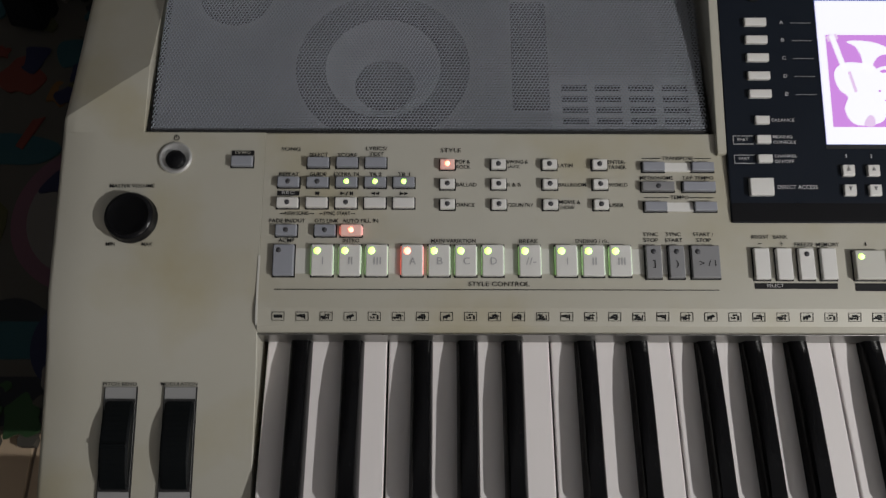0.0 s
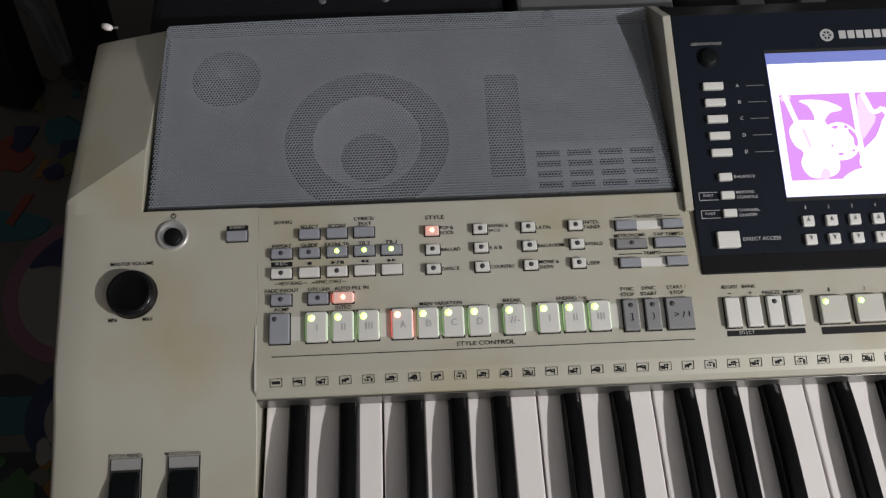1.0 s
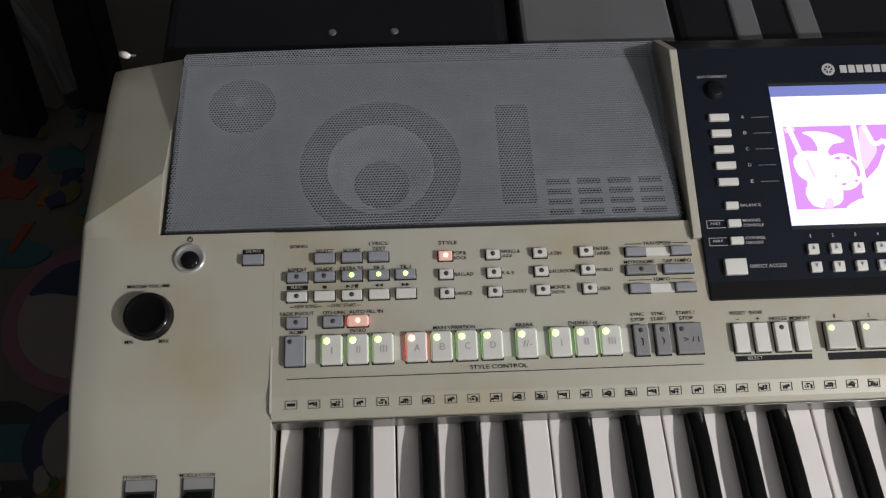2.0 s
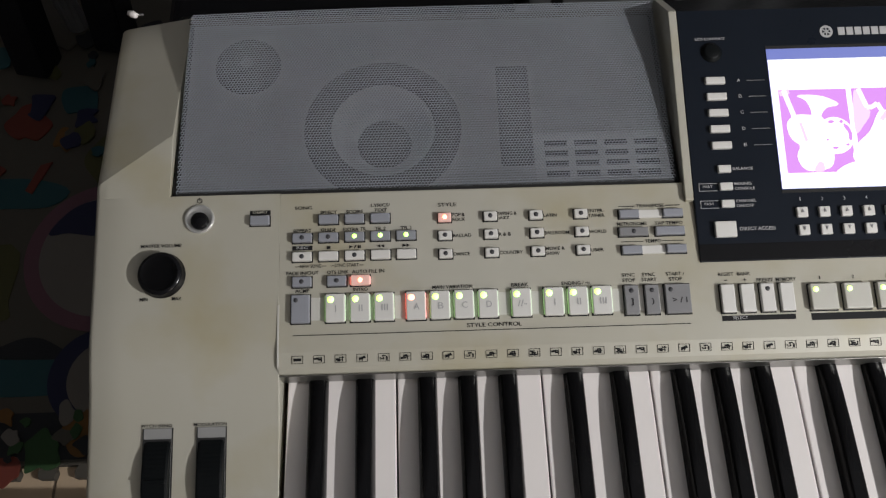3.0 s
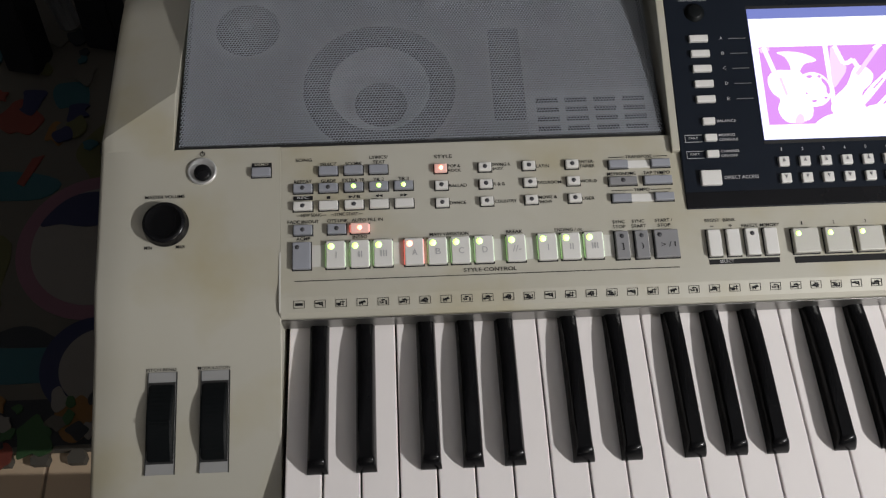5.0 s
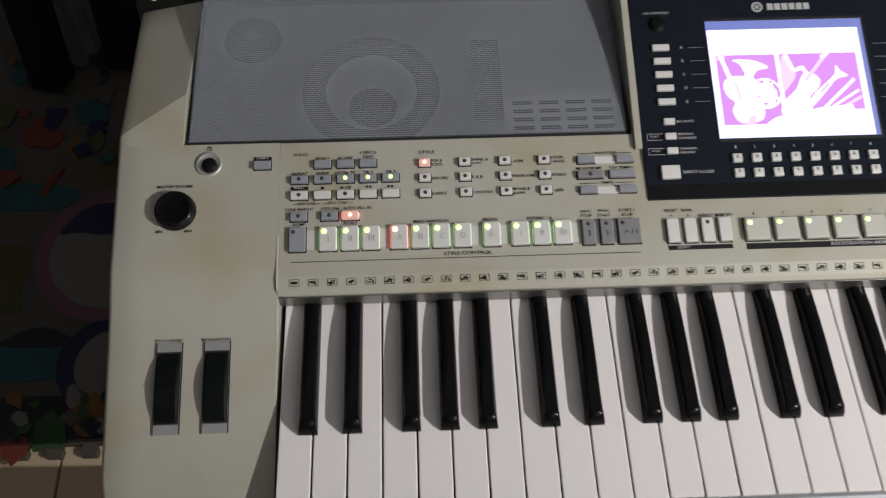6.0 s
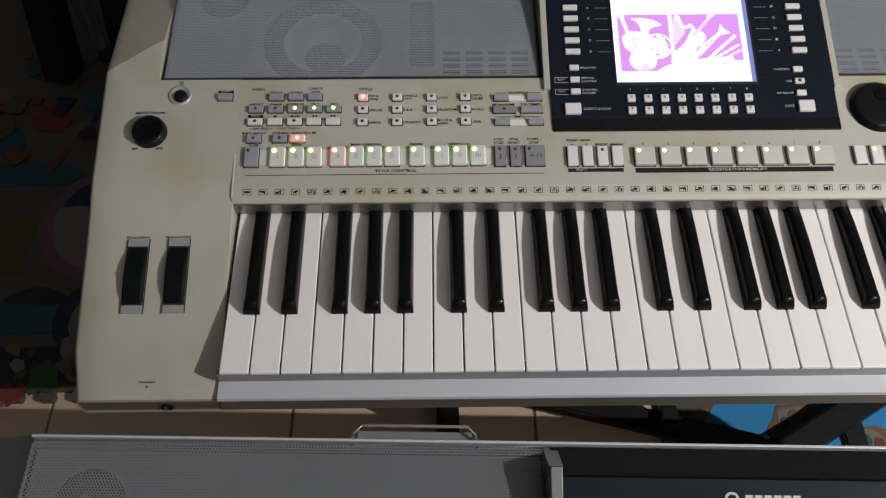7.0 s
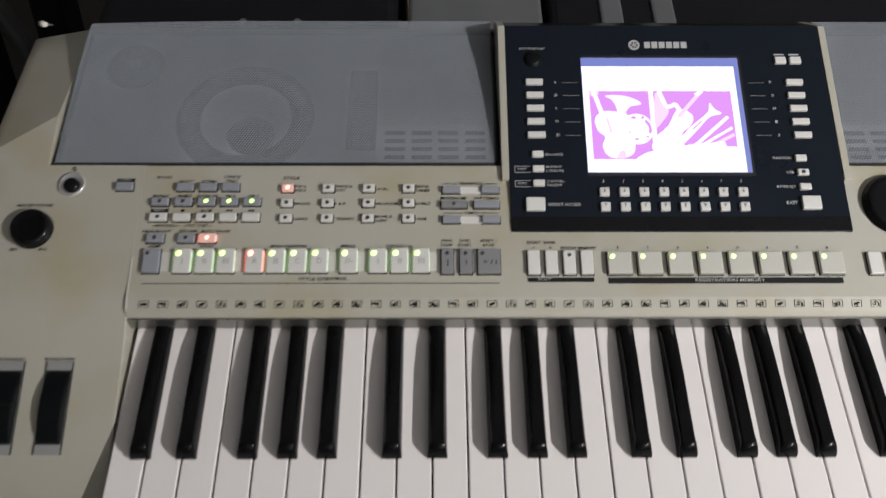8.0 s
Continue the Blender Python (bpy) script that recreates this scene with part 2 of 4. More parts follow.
def left_block():
    """The left side block: a flat top that follows the panel's slope, and behind a diagonal crease a facet that falls outwards."""
    bm = bmesh.new()
    bottom, rows = Z0 - 0.046, []
    lines = [(y, z, -0.0028 if y < 0.2635 else -0.0755) for y, z in LEFT]
    lines.insert([y for y, _ in LEFT].index(0.2640), (0.2639, 0.04234, -0.0028))
    for y, z, inner in lines:
        out = along(EDGE, y) + max(0.0, y - 0.415) * 0.5
        ring = [(out, bottom), (out - 0.001, z - 0.010)] + [(out + a, z - d) for a, d in ((0.0, 0.0055), (0.0007, 0.0028), (0.002, 0.0010), (0.004, 0.0002))]
        ring += [(out + (inner - out) * f, z) for f in (0.2, 0.4, 0.6, 0.8)] + [(inner - 0.0004, z), (inner, z - 0.0004), (inner, bottom)]
        rows.append([bm.verts.new((x, y, Z0 + zz if zz != bottom else bottom)) for x, zz in ring])
    for a, b in zip(rows, rows[1:]):
        for i in range(len(a) - 1):
            bm.faces.new((a[i], a[i + 1], b[i + 1], b[i]))
    bm.faces.new(rows[0]), bm.faces.new(rows[-1])
    bmesh.ops.bisect_plane(bm, geom=bm.verts[:] + bm.edges[:] + bm.faces[:], plane_co=(*FOLD, 0), plane_no=(*ACROSS, 0))
    for v in bm.verts:
        if v.co.z > bottom + 0.01:
            v.co.z -= FALL * behind_fold(v.co.x, v.co.y)
    bmesh.ops.recalc_face_normals(bm, faces=bm.faces)
    for f in bm.faces:
        f.smooth = True
    for e in bm.edges:
        e.smooth = not (len(e.link_faces) == 2 and (e.calc_face_angle() > 0.6 or all(abs((v.co.x - FOLD[0]) * ACROSS[0] + (v.co.y - FOLD[1]) * ACROSS[1]) < 1e-5 for v in e.verts)))
    return bm


def right_block():
    """The right side block, its outer edge rounded over."""
    bm = bmesh.new()
    rows = []
    for y, z in CHEEK:
        ring = [(0.8518, Z0 - 0.034), (0.8518, Z0 + z)] + [(0.884 - a, Z0 + z - d) for a, d in ((0.007, 0.0), (0.004, 0.0003), (0.002, 0.0012), (0.0008, 0.003), (0.0, 0.006))] + [(0.884, Z0 - 0.034)]
        rows.append([bm.verts.new((x, y, z2)) for x, z2 in ring])
    for a, b in zip(rows, rows[1:]):
        for i in range(len(a) - 1):
            bm.faces.new((a[i], a[i + 1], b[i + 1], b[i]))
    bm.faces.new(rows[0]), bm.faces.new(rows[-1])
    bmesh.ops.recalc_face_normals(bm, faces=bm.faces)
    return bm


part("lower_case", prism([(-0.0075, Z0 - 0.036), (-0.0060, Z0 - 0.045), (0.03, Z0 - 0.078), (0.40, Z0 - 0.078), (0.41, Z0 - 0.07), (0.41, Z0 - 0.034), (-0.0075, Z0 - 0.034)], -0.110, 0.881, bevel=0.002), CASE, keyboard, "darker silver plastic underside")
part("left_cheek", left_block(), SILVER, keyboard, "champagne silver side block with a folded back corner")
part("right_cheek", right_block(), SILVER, keyboard)
part("control_panel", prism([(0.1480, Z0 + 0.003), (0.1470, Z0 + 0.0105), (0.1480, Z0 + 0.0165), (0.1505, Z0 + 0.0195), (0.160, Z0 + 0.0229), (0.170, Z0 + 0.0249),
                             (0.208, Z0 + 0.032), (0.2632, Z0 + 0.0422), (0.2639, Z0 + 0.0418), (0.2639, Z0 - 0.034), (0.165, Z0 - 0.034), (0.165, Z0 + 0.003)], -0.0028, 0.8518),
     SILVER, keyboard, "sloping champagne silver control panel")
part("back_deck", box(-0.0755, 0.8518, 0.264, 0.4100, Z0 - 0.034, Z0 - 0.0005), GAP, keyboard)
part("back_wall", box(-0.0755, 0.8518, 0.4065, 0.4100, Z0 + 0.0, Z0 + 0.0440), CASE, keyboard)
part("slip_rail", prism([(-0.0142, Z0 - 0.0203), (-0.0132, Z0 - 0.0182), (0.0007, Z0 - 0.0166), (0.0007, Z0 - 0.0222), (-0.0138, Z0 - 0.0222)], -0.0028, 0.8518), RAIL, keyboard, "bright silver rail before the keys")
# dark plastic strips, deepened in colour for the front face's shade
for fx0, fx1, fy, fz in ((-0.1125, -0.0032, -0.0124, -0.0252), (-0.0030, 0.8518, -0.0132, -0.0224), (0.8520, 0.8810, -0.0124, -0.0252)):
    part("front_fascia", box(fx0, fx1, fy, -0.0008, Z0 - 0.0405, Z0 + fz, 0.0006), CASE, keyboard, "dark silver plastic front edge, deepened for shade")
part("rail_wall", box(-0.0026, 0.8516, 0.0008, 0.0052, Z0 - 0.0222, Z0 - 0.0044), GREYKEY, keyboard, "grey wall under the keys' front edge")
part("key_bed", box(-0.0025, 0.8515, 0.0054, 0.1645, Z0 - 0.034, Z0 - 0.016), GAP, keyboard)

# satin face, its silver darkened for being turned away from the lamp
part("lip_face", box(-0.0028, 0.8518, 0.1464, 0.1472, Z0 + 0.0028, Z0 + 0.0160, 0.0003), SATIN_SHADED, keyboard, "satin silver face above the keys, its shade in the colour")
part("worn_edge", prism([(0.1500, Z0 + 0.0180), (0.1520, Z0 + 0.0204), (0.1600, Z0 + 0.0233), (0.1900, Z0 + 0.0290), (0.1905, Z0 + 0.0270), (0.1550, Z0 + 0.0200)], -0.0036, -0.0025), TRAY, keyboard, "paint worn pale along the seam")
PITCH = 0.02357
white = to_mesh("white_key", prism([(0.014, -0.0135), (0.012, -0.0036), (0.0004, -0.0034), (0.0, -0.0028), (0.0, 0.0), (0.16, 0.0), (0.16, -0.0135)], 0.0006, PITCH - 0.0006, bevel=0.0008), IVORY)
for f in white.polygons:
    f.use_smooth = False
for k in range(36):
    link("white_key", white, keyboard, Matrix.Translation((k * PITCH, random.uniform(-0.0002, 0.0002), Z0 + random.uniform(-0.0003, 0.0001))))


def black_key_mesh():
    bm = bmesh.new()
    sect = []
    for y, w, h in ((0.0, 0.0066, 0.0), (0.0012, 0.0064, 0.0045), (0.0036, 0.0056, 0.0088), (0.0055, 0.0053, 0.0104), (0.0080, 0.0050, 0.0106), (0.0125, 0.0048, 0.0108), (0.055, 0.0048, 0.0104), (0.078, 0.0049, 0.0090), (0.096, 0.0051, 0.0066), (0.11, 0.0052, 0.0052)):
        sect.append((y, w, h))
    rows = []
    for y, w, h in sect:
        b = 0.0066
        t = max(h, 0.0005)
        rows.append([bm.verts.new(p) for p in ((-b, y if h > 0.005 else 0, -0.004), (-b + (b - w) * 0.25, y, t * 0.3), (-w, y, t * 0.86), (-w * 0.8, y, t), (w * 0.8, y, t), (w, y, t * 0.86), (b - (b - w) * 0.25, y, t * 0.3), (b, y if h > 0.005 else 0, -0.004))])
    for a, c in zip(rows, rows[1:]):
        for i in range(7):
            bm.faces.new((a[i], a[i + 1], c[i + 1], c[i]))
    bm.faces.new(rows[0]), bm.faces.new(rows[-1])
    bmesh.ops.recalc_face_normals(bm, faces=bm.faces)
    for f in bm.faces:
        f.smooth = True
    for e in bm.edges:
        e.smooth = not (len(e.link_faces) == 2 and e.calc_face_angle() > 0.95)
    return to_mesh("black_key", bm, PIANO)


black = black_key_mesh()
for octave in range(5):
    for off in (0.0205, 0.0506, 0.0905, 0.1168, 0.1428):
        link("black_key", black, keyboard, Matrix.Translation((octave * 7 * PITCH + off, 0.0505, Z0)))


# speaker grille: hexagonal holes in thin curved sheet
def grille_mesh(width, depth, mirrored, pitch=0.0021):
    hole = pitch * 0.475
    rows, cols = int(depth / (pitch * 0.866)), int(width / pitch)
    ang = np.radians(np.arange(6) * 60 + 30)
    jj, ii = np.meshgrid(np.arange(rows), np.arange(cols), indexing="ij")
    cx = (ii + 0.5 + 0.5 * (jj % 2)) * pitch
    cy = (jj + 0.5) * pitch * 0.866
    keep = cx < width - pitch * 0.3
    cx, cy = cx[keep], cy[keep]
    n = len(cx)
    outer = pitch / math.sqrt(3)
    xo = cx[:, None] + outer * np.cos(ang)
    yo = cy[:, None] + outer * np.sin(ang)
    xi = cx[:, None] + hole * np.cos(ang)
    yi = cy[:, None] + hole * np.sin(ang)
    def lift(x, y):
        outer_side = np.clip((width - x if mirrored else x) / 0.15, 0, 1)
        return (0.0090 + 0.0032 * np.sin(outer_side * math.pi / 2)) * np.sin(np.clip(y / depth, 0, 1) * math.pi / 2)
    verts = np.concatenate([np.stack([xo, yo, lift(xo, yo)], -1), np.stack([xi, yi, lift(xi, yi)], -1), np.stack([xi, yi, lift(xi, yi) - 0.0008], -1)], 1).reshape(-1, 3)
    k = np.arange(6)
    k2 = (k + 1) % 6
    quads = np.concatenate([np.stack([k, k2, k2 + 6, k + 6], -1), np.stack([k + 6, k2 + 6, k2 + 12, k + 12], -1)])
    faces = (np.arange(n)[:, None, None] * 18 + quads[None]).reshape(-1, 4)
    me = bpy.data.meshes.new("grille")
    me.vertices.add(len(verts))
    me.vertices.foreach_set("co", verts.ravel())
    me.loops.add(faces.size)
    me.loops.foreach_set("vertex_index", faces.ravel().astype(np.int32))
    me.polygons.add(len(faces))
    me.polygons.foreach_set("loop_start", np.arange(0, faces.size, 4, dtype=np.int32))
    me.update(calc_edges=True)
    me.validate()
    me.materials.append(GRILLE)
    return me


GW, GD = 0.3325, 0.1435
grille_data = {side: grille_mesh(GW, GD, side) for side in (False, True)}


def speaker_bay(owner, gx, gy, gz, mirrored):
    """The grille with its drivers beneath; the grille's front left corner stands at gx, gy, gz."""
    def mx(u):
        return gx + (GW - u if mirrored else u)
    g = link("speaker_grille", grille_data[mirrored], owner, Matrix.Translation((gx, gy, gz)), "grey perforated steel grille with fine hexagonal holes")
    rim = bmesh.new()
    for a in ((-0.0022, 0.0, -0.002, GD), (GW, GW + 0.0022, -0.002, GD), (-0.0022, GW + 0.0022, -0.0022, -0.0002)):
        box(gx + a[0], gx + a[1], gy + a[2], gy + a[3], gz - 0.012, gz - 0.0008, bm=rim)
    part("grille_gap", rim, GAP, owner)
    part("grille_edge", prism([(gy - 0.0006, gz - 0.006), (gy - 0.0012, gz - 0.0016), (gy - 0.0002, gz - 0.0002), (gy + 0.0006, gz + 0.0001), (gy + 0.0006, gz - 0.006)], gx + 0.0004, gx + GW - 0.0004), GAP, owner)
    wz = gz - 0.0075
    tilt = Matrix.Translation((0, gy, wz)) @ Matrix.Rotation(0.045, 4, "X") @ Matrix.Translation((0, -gy, 0))
    cx, cy, hole = mx(0.137), gy + 0.0500, 0.0375
    lo, hi = (gx - 0.003, gy - 0.002), (gx + GW + 0.003, gy + GD - 0.004)
    turns = sorted([2 * math.pi * i / 56 - math.pi for i in range(56)] + [math.atan2(b - cy, a - cx) for a in (lo[0], hi[0]) for b in (lo[1], hi[1])])
    bm = bmesh.new()
    inner, outer = [], []
    for a in turns:
        c, d = math.cos(a), math.sin(a)
        reach = min(((hi[0] if c > 0 else lo[0]) - cx) / c if abs(c) > 1e-6 else 9, ((hi[1] if d > 0 else lo[1]) - cy) / d if abs(d) > 1e-6 else 9)
        inner.append(bm.verts.new((cx + hole * c, cy + hole * d, 0)))
        outer.append(bm.verts.new((cx + reach * c, cy + reach * d, 0)))
    for i in range(len(turns)):
        k = (i + 1) % len(turns)
        bm.faces.new((inner[i], outer[i], outer[k], inner[k]))
    bmesh.ops.solidify(bm, geom=bm.faces[:], thickness=0.002)
    part("baffle", bm, BAFFLE, owner, "grey plastic baffle under the grille", tilt)
    part("woofer", turned([(0.0, -0.0240), (0.017, -0.0240), (0.019, -0.0225), (0.030, -0.0095), (0.0385, 0.0012)], 56, cx=cx, cy=cy), CONE, owner, m=tilt, smooth=True)
    part("woofer_surround", turned([(0.0360, -0.001), (0.0390, 0.0030), (0.045, 0.0046), (0.051, 0.0030), (0.0545, 0.0002)], 56, cx=cx, cy=cy), DRIVER, owner, m=tilt, smooth=True)
    part("dust_cap", turned([(0.0, -0.0150), (0.010, -0.0170), (0.0175, -0.0205), (0.0200, -0.0225)], 40, cx=cx, cy=cy), DRIVER, owner, m=tilt, smooth=True)
    part("tweeter", turned([(0.0, 0.0060), (0.004, 0.0052), (0.007, 0.003), (0.0075, 0.001), (0.021, 0.003), (0.0235, 0.0)], 40, cx=mx(0.041), cy=gy + 0.104), DRIVER, owner, m=tilt, smooth=True)
    part("tweeter_dome", turned([(0.0, 0.0068), (0.003, 0.0064), (0.0045, 0.0052)], 24, cx=mx(0.041), cy=gy + 0.104), CHROME, owner, m=tilt, smooth=True)
    plate = part("vent_plate", box(mx(0.2865) - 0.0455, mx(0.2865) + 0.0455, gy + 0.001, gy + 0.042, -0.001, 0.0016), CONE, owner, "pale slotted vent plate behind the grille", tilt)
    for a in range(4):
        for c in range(4):
            sx = mx(0.2555 + 0.0207 * a)
            part("slot", box(sx - 0.0078, sx + 0.0078, gy + 0.008 + 0.0078 * c, gy + 0.0118 + 0.0078 * c, 0.0, 0.0022), GAP, plate, "", tilt)
    part("bass_port", box(mx(0.229) - 0.0115, mx(0.229) + 0.0115, gy + 0.018, gy + 0.098, -0.002, 0.003, 0.002), DRIVER, owner, "", tilt)
    return g


speaker_bay(keyboard, -0.0722, 0.2665, Z0 + 0.0418, False)
speaker_bay(keyboard, 0.5285, 0.2665, Z0 + 0.0418, True)

# ---- screen unit ----
def wedge(x0, x1, y0, y1, lift, bottom, bevel=0.0):
    return prism([(y0, unit_z(y0) + lift), (y1, unit_z(y1) + lift), (y1 + 0.004, bottom), (y0 + 0.0002, bottom)], x0, x1, bevel=bevel)


unit = part("screen_unit", wedge(0.270, 0.5205, 0.2095, 0.3820, 0.0009, Z0 + 0.027, 0.0006), SLATE, keyboard, "dark slate blue screen panel with pale buttons")
part("front_band", wedge(0.2704, 0.5201, 0.2099, 0.2205, 0.0014, Z0 + 0.027), BLACK, unit, "gloss black band")
for x0 in (0.2642, 0.5210):
    part("trim_post", wedge(x0, x0 + 0.0055, 0.250, 0.3815, 0.0012, Z0 + 0.03, 0.0005), SILVER, keyboard, "champagne silver strip beside the screen unit")
    part("post_end", prism([(0.3820, Z0 + 0.03), (0.3820, unit_z(0.3820) + 0.0008), (0.4130, Z0 + 0.0500), (0.4130, Z0 + 0.03)], x0, x0 + 0.0055), SILVER, keyboard)
part("back_ledge", prism([(0.3822, Z0 + 0.026), (0.3822, unit_z(0.3820) - 0.0004), (0.4125, Z0 + 0.0490), (0.4125, Z0 + 0.026)], 0.2700, 0.5206), BLACK, keyboard, "black slope behind the screen")


# ---- buttons, lamps and print on the panel ----
meshes = {}


def button_mesh(w, d, h, material):
    key = (w, d, h, material.name)
    if key not in meshes:
        bm = box(-w / 2 - 0.0007, w / 2 + 0.0007, -d / 2 - 0.0007, d / 2 + 0.0007, -0.001, 0.0003)
        low = set(bm.faces)
        box(-w / 2, w / 2, -d / 2, d / 2, 0.0, h, 0.0006, 2, bm)
        for f in bm.faces:
            f.material_index = 1 if f in low else 0
        meshes[key] = to_mesh("button", bm, [material, GAP])
    return meshes[key]


def button(x, y, w, d, material, led=None, rim=None, h=0.0034, parent=None, lead=(0, 0), label="", radius=0.0015):
    m = on_panel(x, y)
    ob = link("button", button_mesh(w, d, h, material), parent or keyboard, m, label)
    if led is not None:
        key = ("led", led.name, radius)
        if key not in meshes:
            meshes[key] = to_mesh("led", turned([(radius, -0.0004), (radius, 0.0002), (radius * 0.6, 0.0005), (0, 0.0006)], 16), led, True)
        link("led", meshes[key], ob, m @ Matrix.Translation((lead[0], lead[1], h)), {"green_led": "lit green lamp", "red_led": "lit red lamp"}.get(led.name, ""))
    if rim is not None:
        key = ("rim", w, d, rim.name)
        if key not in meshes:
            bm = box(-w / 2 - 0.0005, -w / 2 + 0.0002, -d / 2 + 0.001, d / 2 - 0.001, 0.0003, h * 0.7)
            box(w / 2 - 0.0002, w / 2 + 0.0005, -d / 2 + 0.001, d / 2 - 0.001, 0.0003, h * 0.7, bm=bm)
            meshes[key] = to_mesh("lit_edge", bm, rim)
        link("lit_edge", meshes[key], ob, m, "edge lit from within")
    return ob


queue = []


def text(words, x, y, width, parent=None, ink=None, align="c", m=None, height=0.0023, depth=0.0):
    """Print words of the given width (metres) on the panel, or at the pose m."""
    cu = bpy.data.curves.new("lettering", "FONT")
    cu.body = words
    cu.resolution_u, cu.offset = 3, 0.006
    ob = new("lettering_source", cu)
    queue.append((ob, m if m is not None else on_panel(x, y, 0.0004), width, parent or keyboard, ink or INK, align, height))


def flat(x0, x1, y0, y1, material, parent=None, name="printed_bar", lift=0.0003, label=""):
    """A thin printed bar on the panel."""
    cx, cy = (x0 + x1) / 2, (y0 + y1) / 2
    return part(name, box(-(x1 - x0) / 2, (x1 - x0) / 2, -(y1 - y0) / 2, (y1 - y0) / 2, -0.0004, lift), material, parent or keyboard, label, on_panel(cx, cy))


def mark(outline, x, y, material=None, parent=None, m=None):
    bm = prism(outline, -0.0003, 0.0004, "z")
    return part("printed_mark", bm, material or INK, parent or keyboard, "", m if m is not None else on_panel(x, y))


COLS = [0.012, 0.029, 0.046, 0.0628, 0.0795]
for x in COLS[1:4]:
    button(x, 0.245, 0.0125, 0.006, BLUEKEY)
for x, led in zip(COLS, (LED_OFF, LED_OFF, LED_GREEN, LED_GREEN, LED_GREEN)):
    button(x, 0.233, 0.0125, 0.006, BLUEKEY, led)
for x, led in zip(COLS, (LED_OFF, None, LED_OFF, None, None)):
    button(x, 0.2206, 0.0125, 0.006, LIGHTKEY, led)
button(0.012, 0.2042, 0.0122, 0.0066, BLUEKEY, LED_OFF)
button(0.0344, 0.2042, 0.0122, 0.0066, BLUEKEY, LED_OFF)
button(0.0495, 0.2042, 0.0122, 0.0066, REDKEY, LED_RED, RIM_RED, label="button lit red from within")
button(0.0113, 0.1868, 0.0118, 0.0182, BLUEKEY, LED_OFF, lead=(-0.0028, 0.0056))
BIG = [(0.0334, "I"), (0.0492, "II"), (0.0645, "III"), (0.0848, "A"), (0.1002, "B"), (0.1155, "C"), (0.131, "D"), (0.1522, "//-"), (0.173, "I"), (0.1885, "II"), (0.204, "III")]
for x, sign in BIG:
    red = sign == "A"
    b = button(x, 0.1868, 0.0122, 0.0182, LIGHTKEY, LED_RED if red else LED_GREEN, RIM_RED if red else RIM_GREEN, lead=(-0.0028, 0.0053), radius=0.0020, label="pale grey button lit red" if red else "pale grey button with lit green lamp")
    text(sign, 0, 0, {"I": 0.0006, "II": 0.0024, "III": 0.0042, "//-": 0.0058}.get(sign, 0.0034), b, LETTER, m=on_panel(x + 0.0005, 0.1855, 0.0037), height=0.0042)
for x, sign in ((0.223, "]"), (0.2362, ")")):
    b = button(x, 0.1862, 0.0088, 0.0190, GREYKEY, LED_OFF, lead=(0, 0.0058))
    text(sign, 0, 0, 0.0016, b, GAP, m=on_panel(x, 0.184, 0.0037), height=0.0045)
b = button(0.2528, 0.1862, 0.0162, 0.0190, GREYKEY, LED_OFF, lead=(-0.0045, 0.0058))
text("> / I", 0, 0, 0.0095, b, GAP, m=on_panel(0.2535, 0.1845, 0.0037), height=0.0036)
part("button_tray", box(-0.118, 0.118, -0.0075, 0.0075, -0.001, 0.0002, 0.0004), TRAY, keyboard, "pale strip between the buttons", on_panel(0.134, 0.1868))

for i, x in enumerate((0.105, 0.135, 0.165, 0.1945)):
    for j, y in enumerate((0.244, 0.232, 0.2198)):
        lit = i == 0 and j == 0
        button(x, y, 0.0086, 0.0058, REDKEY if lit else LIGHTKEY, LED_RED if lit else LED_OFF, label="button lit red from within" if lit else "")
for y in (0.2428, 0.2188):
    button(0.2262, y, 0.0130, 0.0054, BLUEKEY)
    button(0.2552, y, 0.0130, 0.0054, BLUEKEY)
    flat(0.2330, 0.2484, y - 0.0027, y + 0.0027, LIGHTKEY, name="rocker_middle", lift=0.0008)
button(0.2282, 0.2308, 0.0190, 0.0056, GREYKEY, LED_OFF)
button(0.2522, 0.2308, 0.0190, 0.0056, BLUEKEY)
for x, sign in ((0.285, "-"), (0.2978, "+"), (0.3106, ""), (0.3232, "")):
    button(x, 0.1852, 0.0088, 0.0182, LIGHTKEY, LED_OFF if x > 0.305 and x < 0.315 else None, lead=(0, 0.0055))
for i in range(8):
    x = 0.3465 + i * 0.0218
    button(x, 0.1845, 0.0172, 0.0168, MEMKEY, LED_GREEN, lead=(-0.0052, 0.0046), h=0.0042, radius=0.0017)
    text(str(i + 1), x, 0.1972, 0.0007 if i == 0 else 0.0013)
for i, x in enumerate((0.5310, 0.5455, 0.560)):
    button(x, 0.1845, 0.0095, 0.0168, LIGHTKEY, None if i == 0 else LED_GREEN, lead=(-0.002, 0.0048))

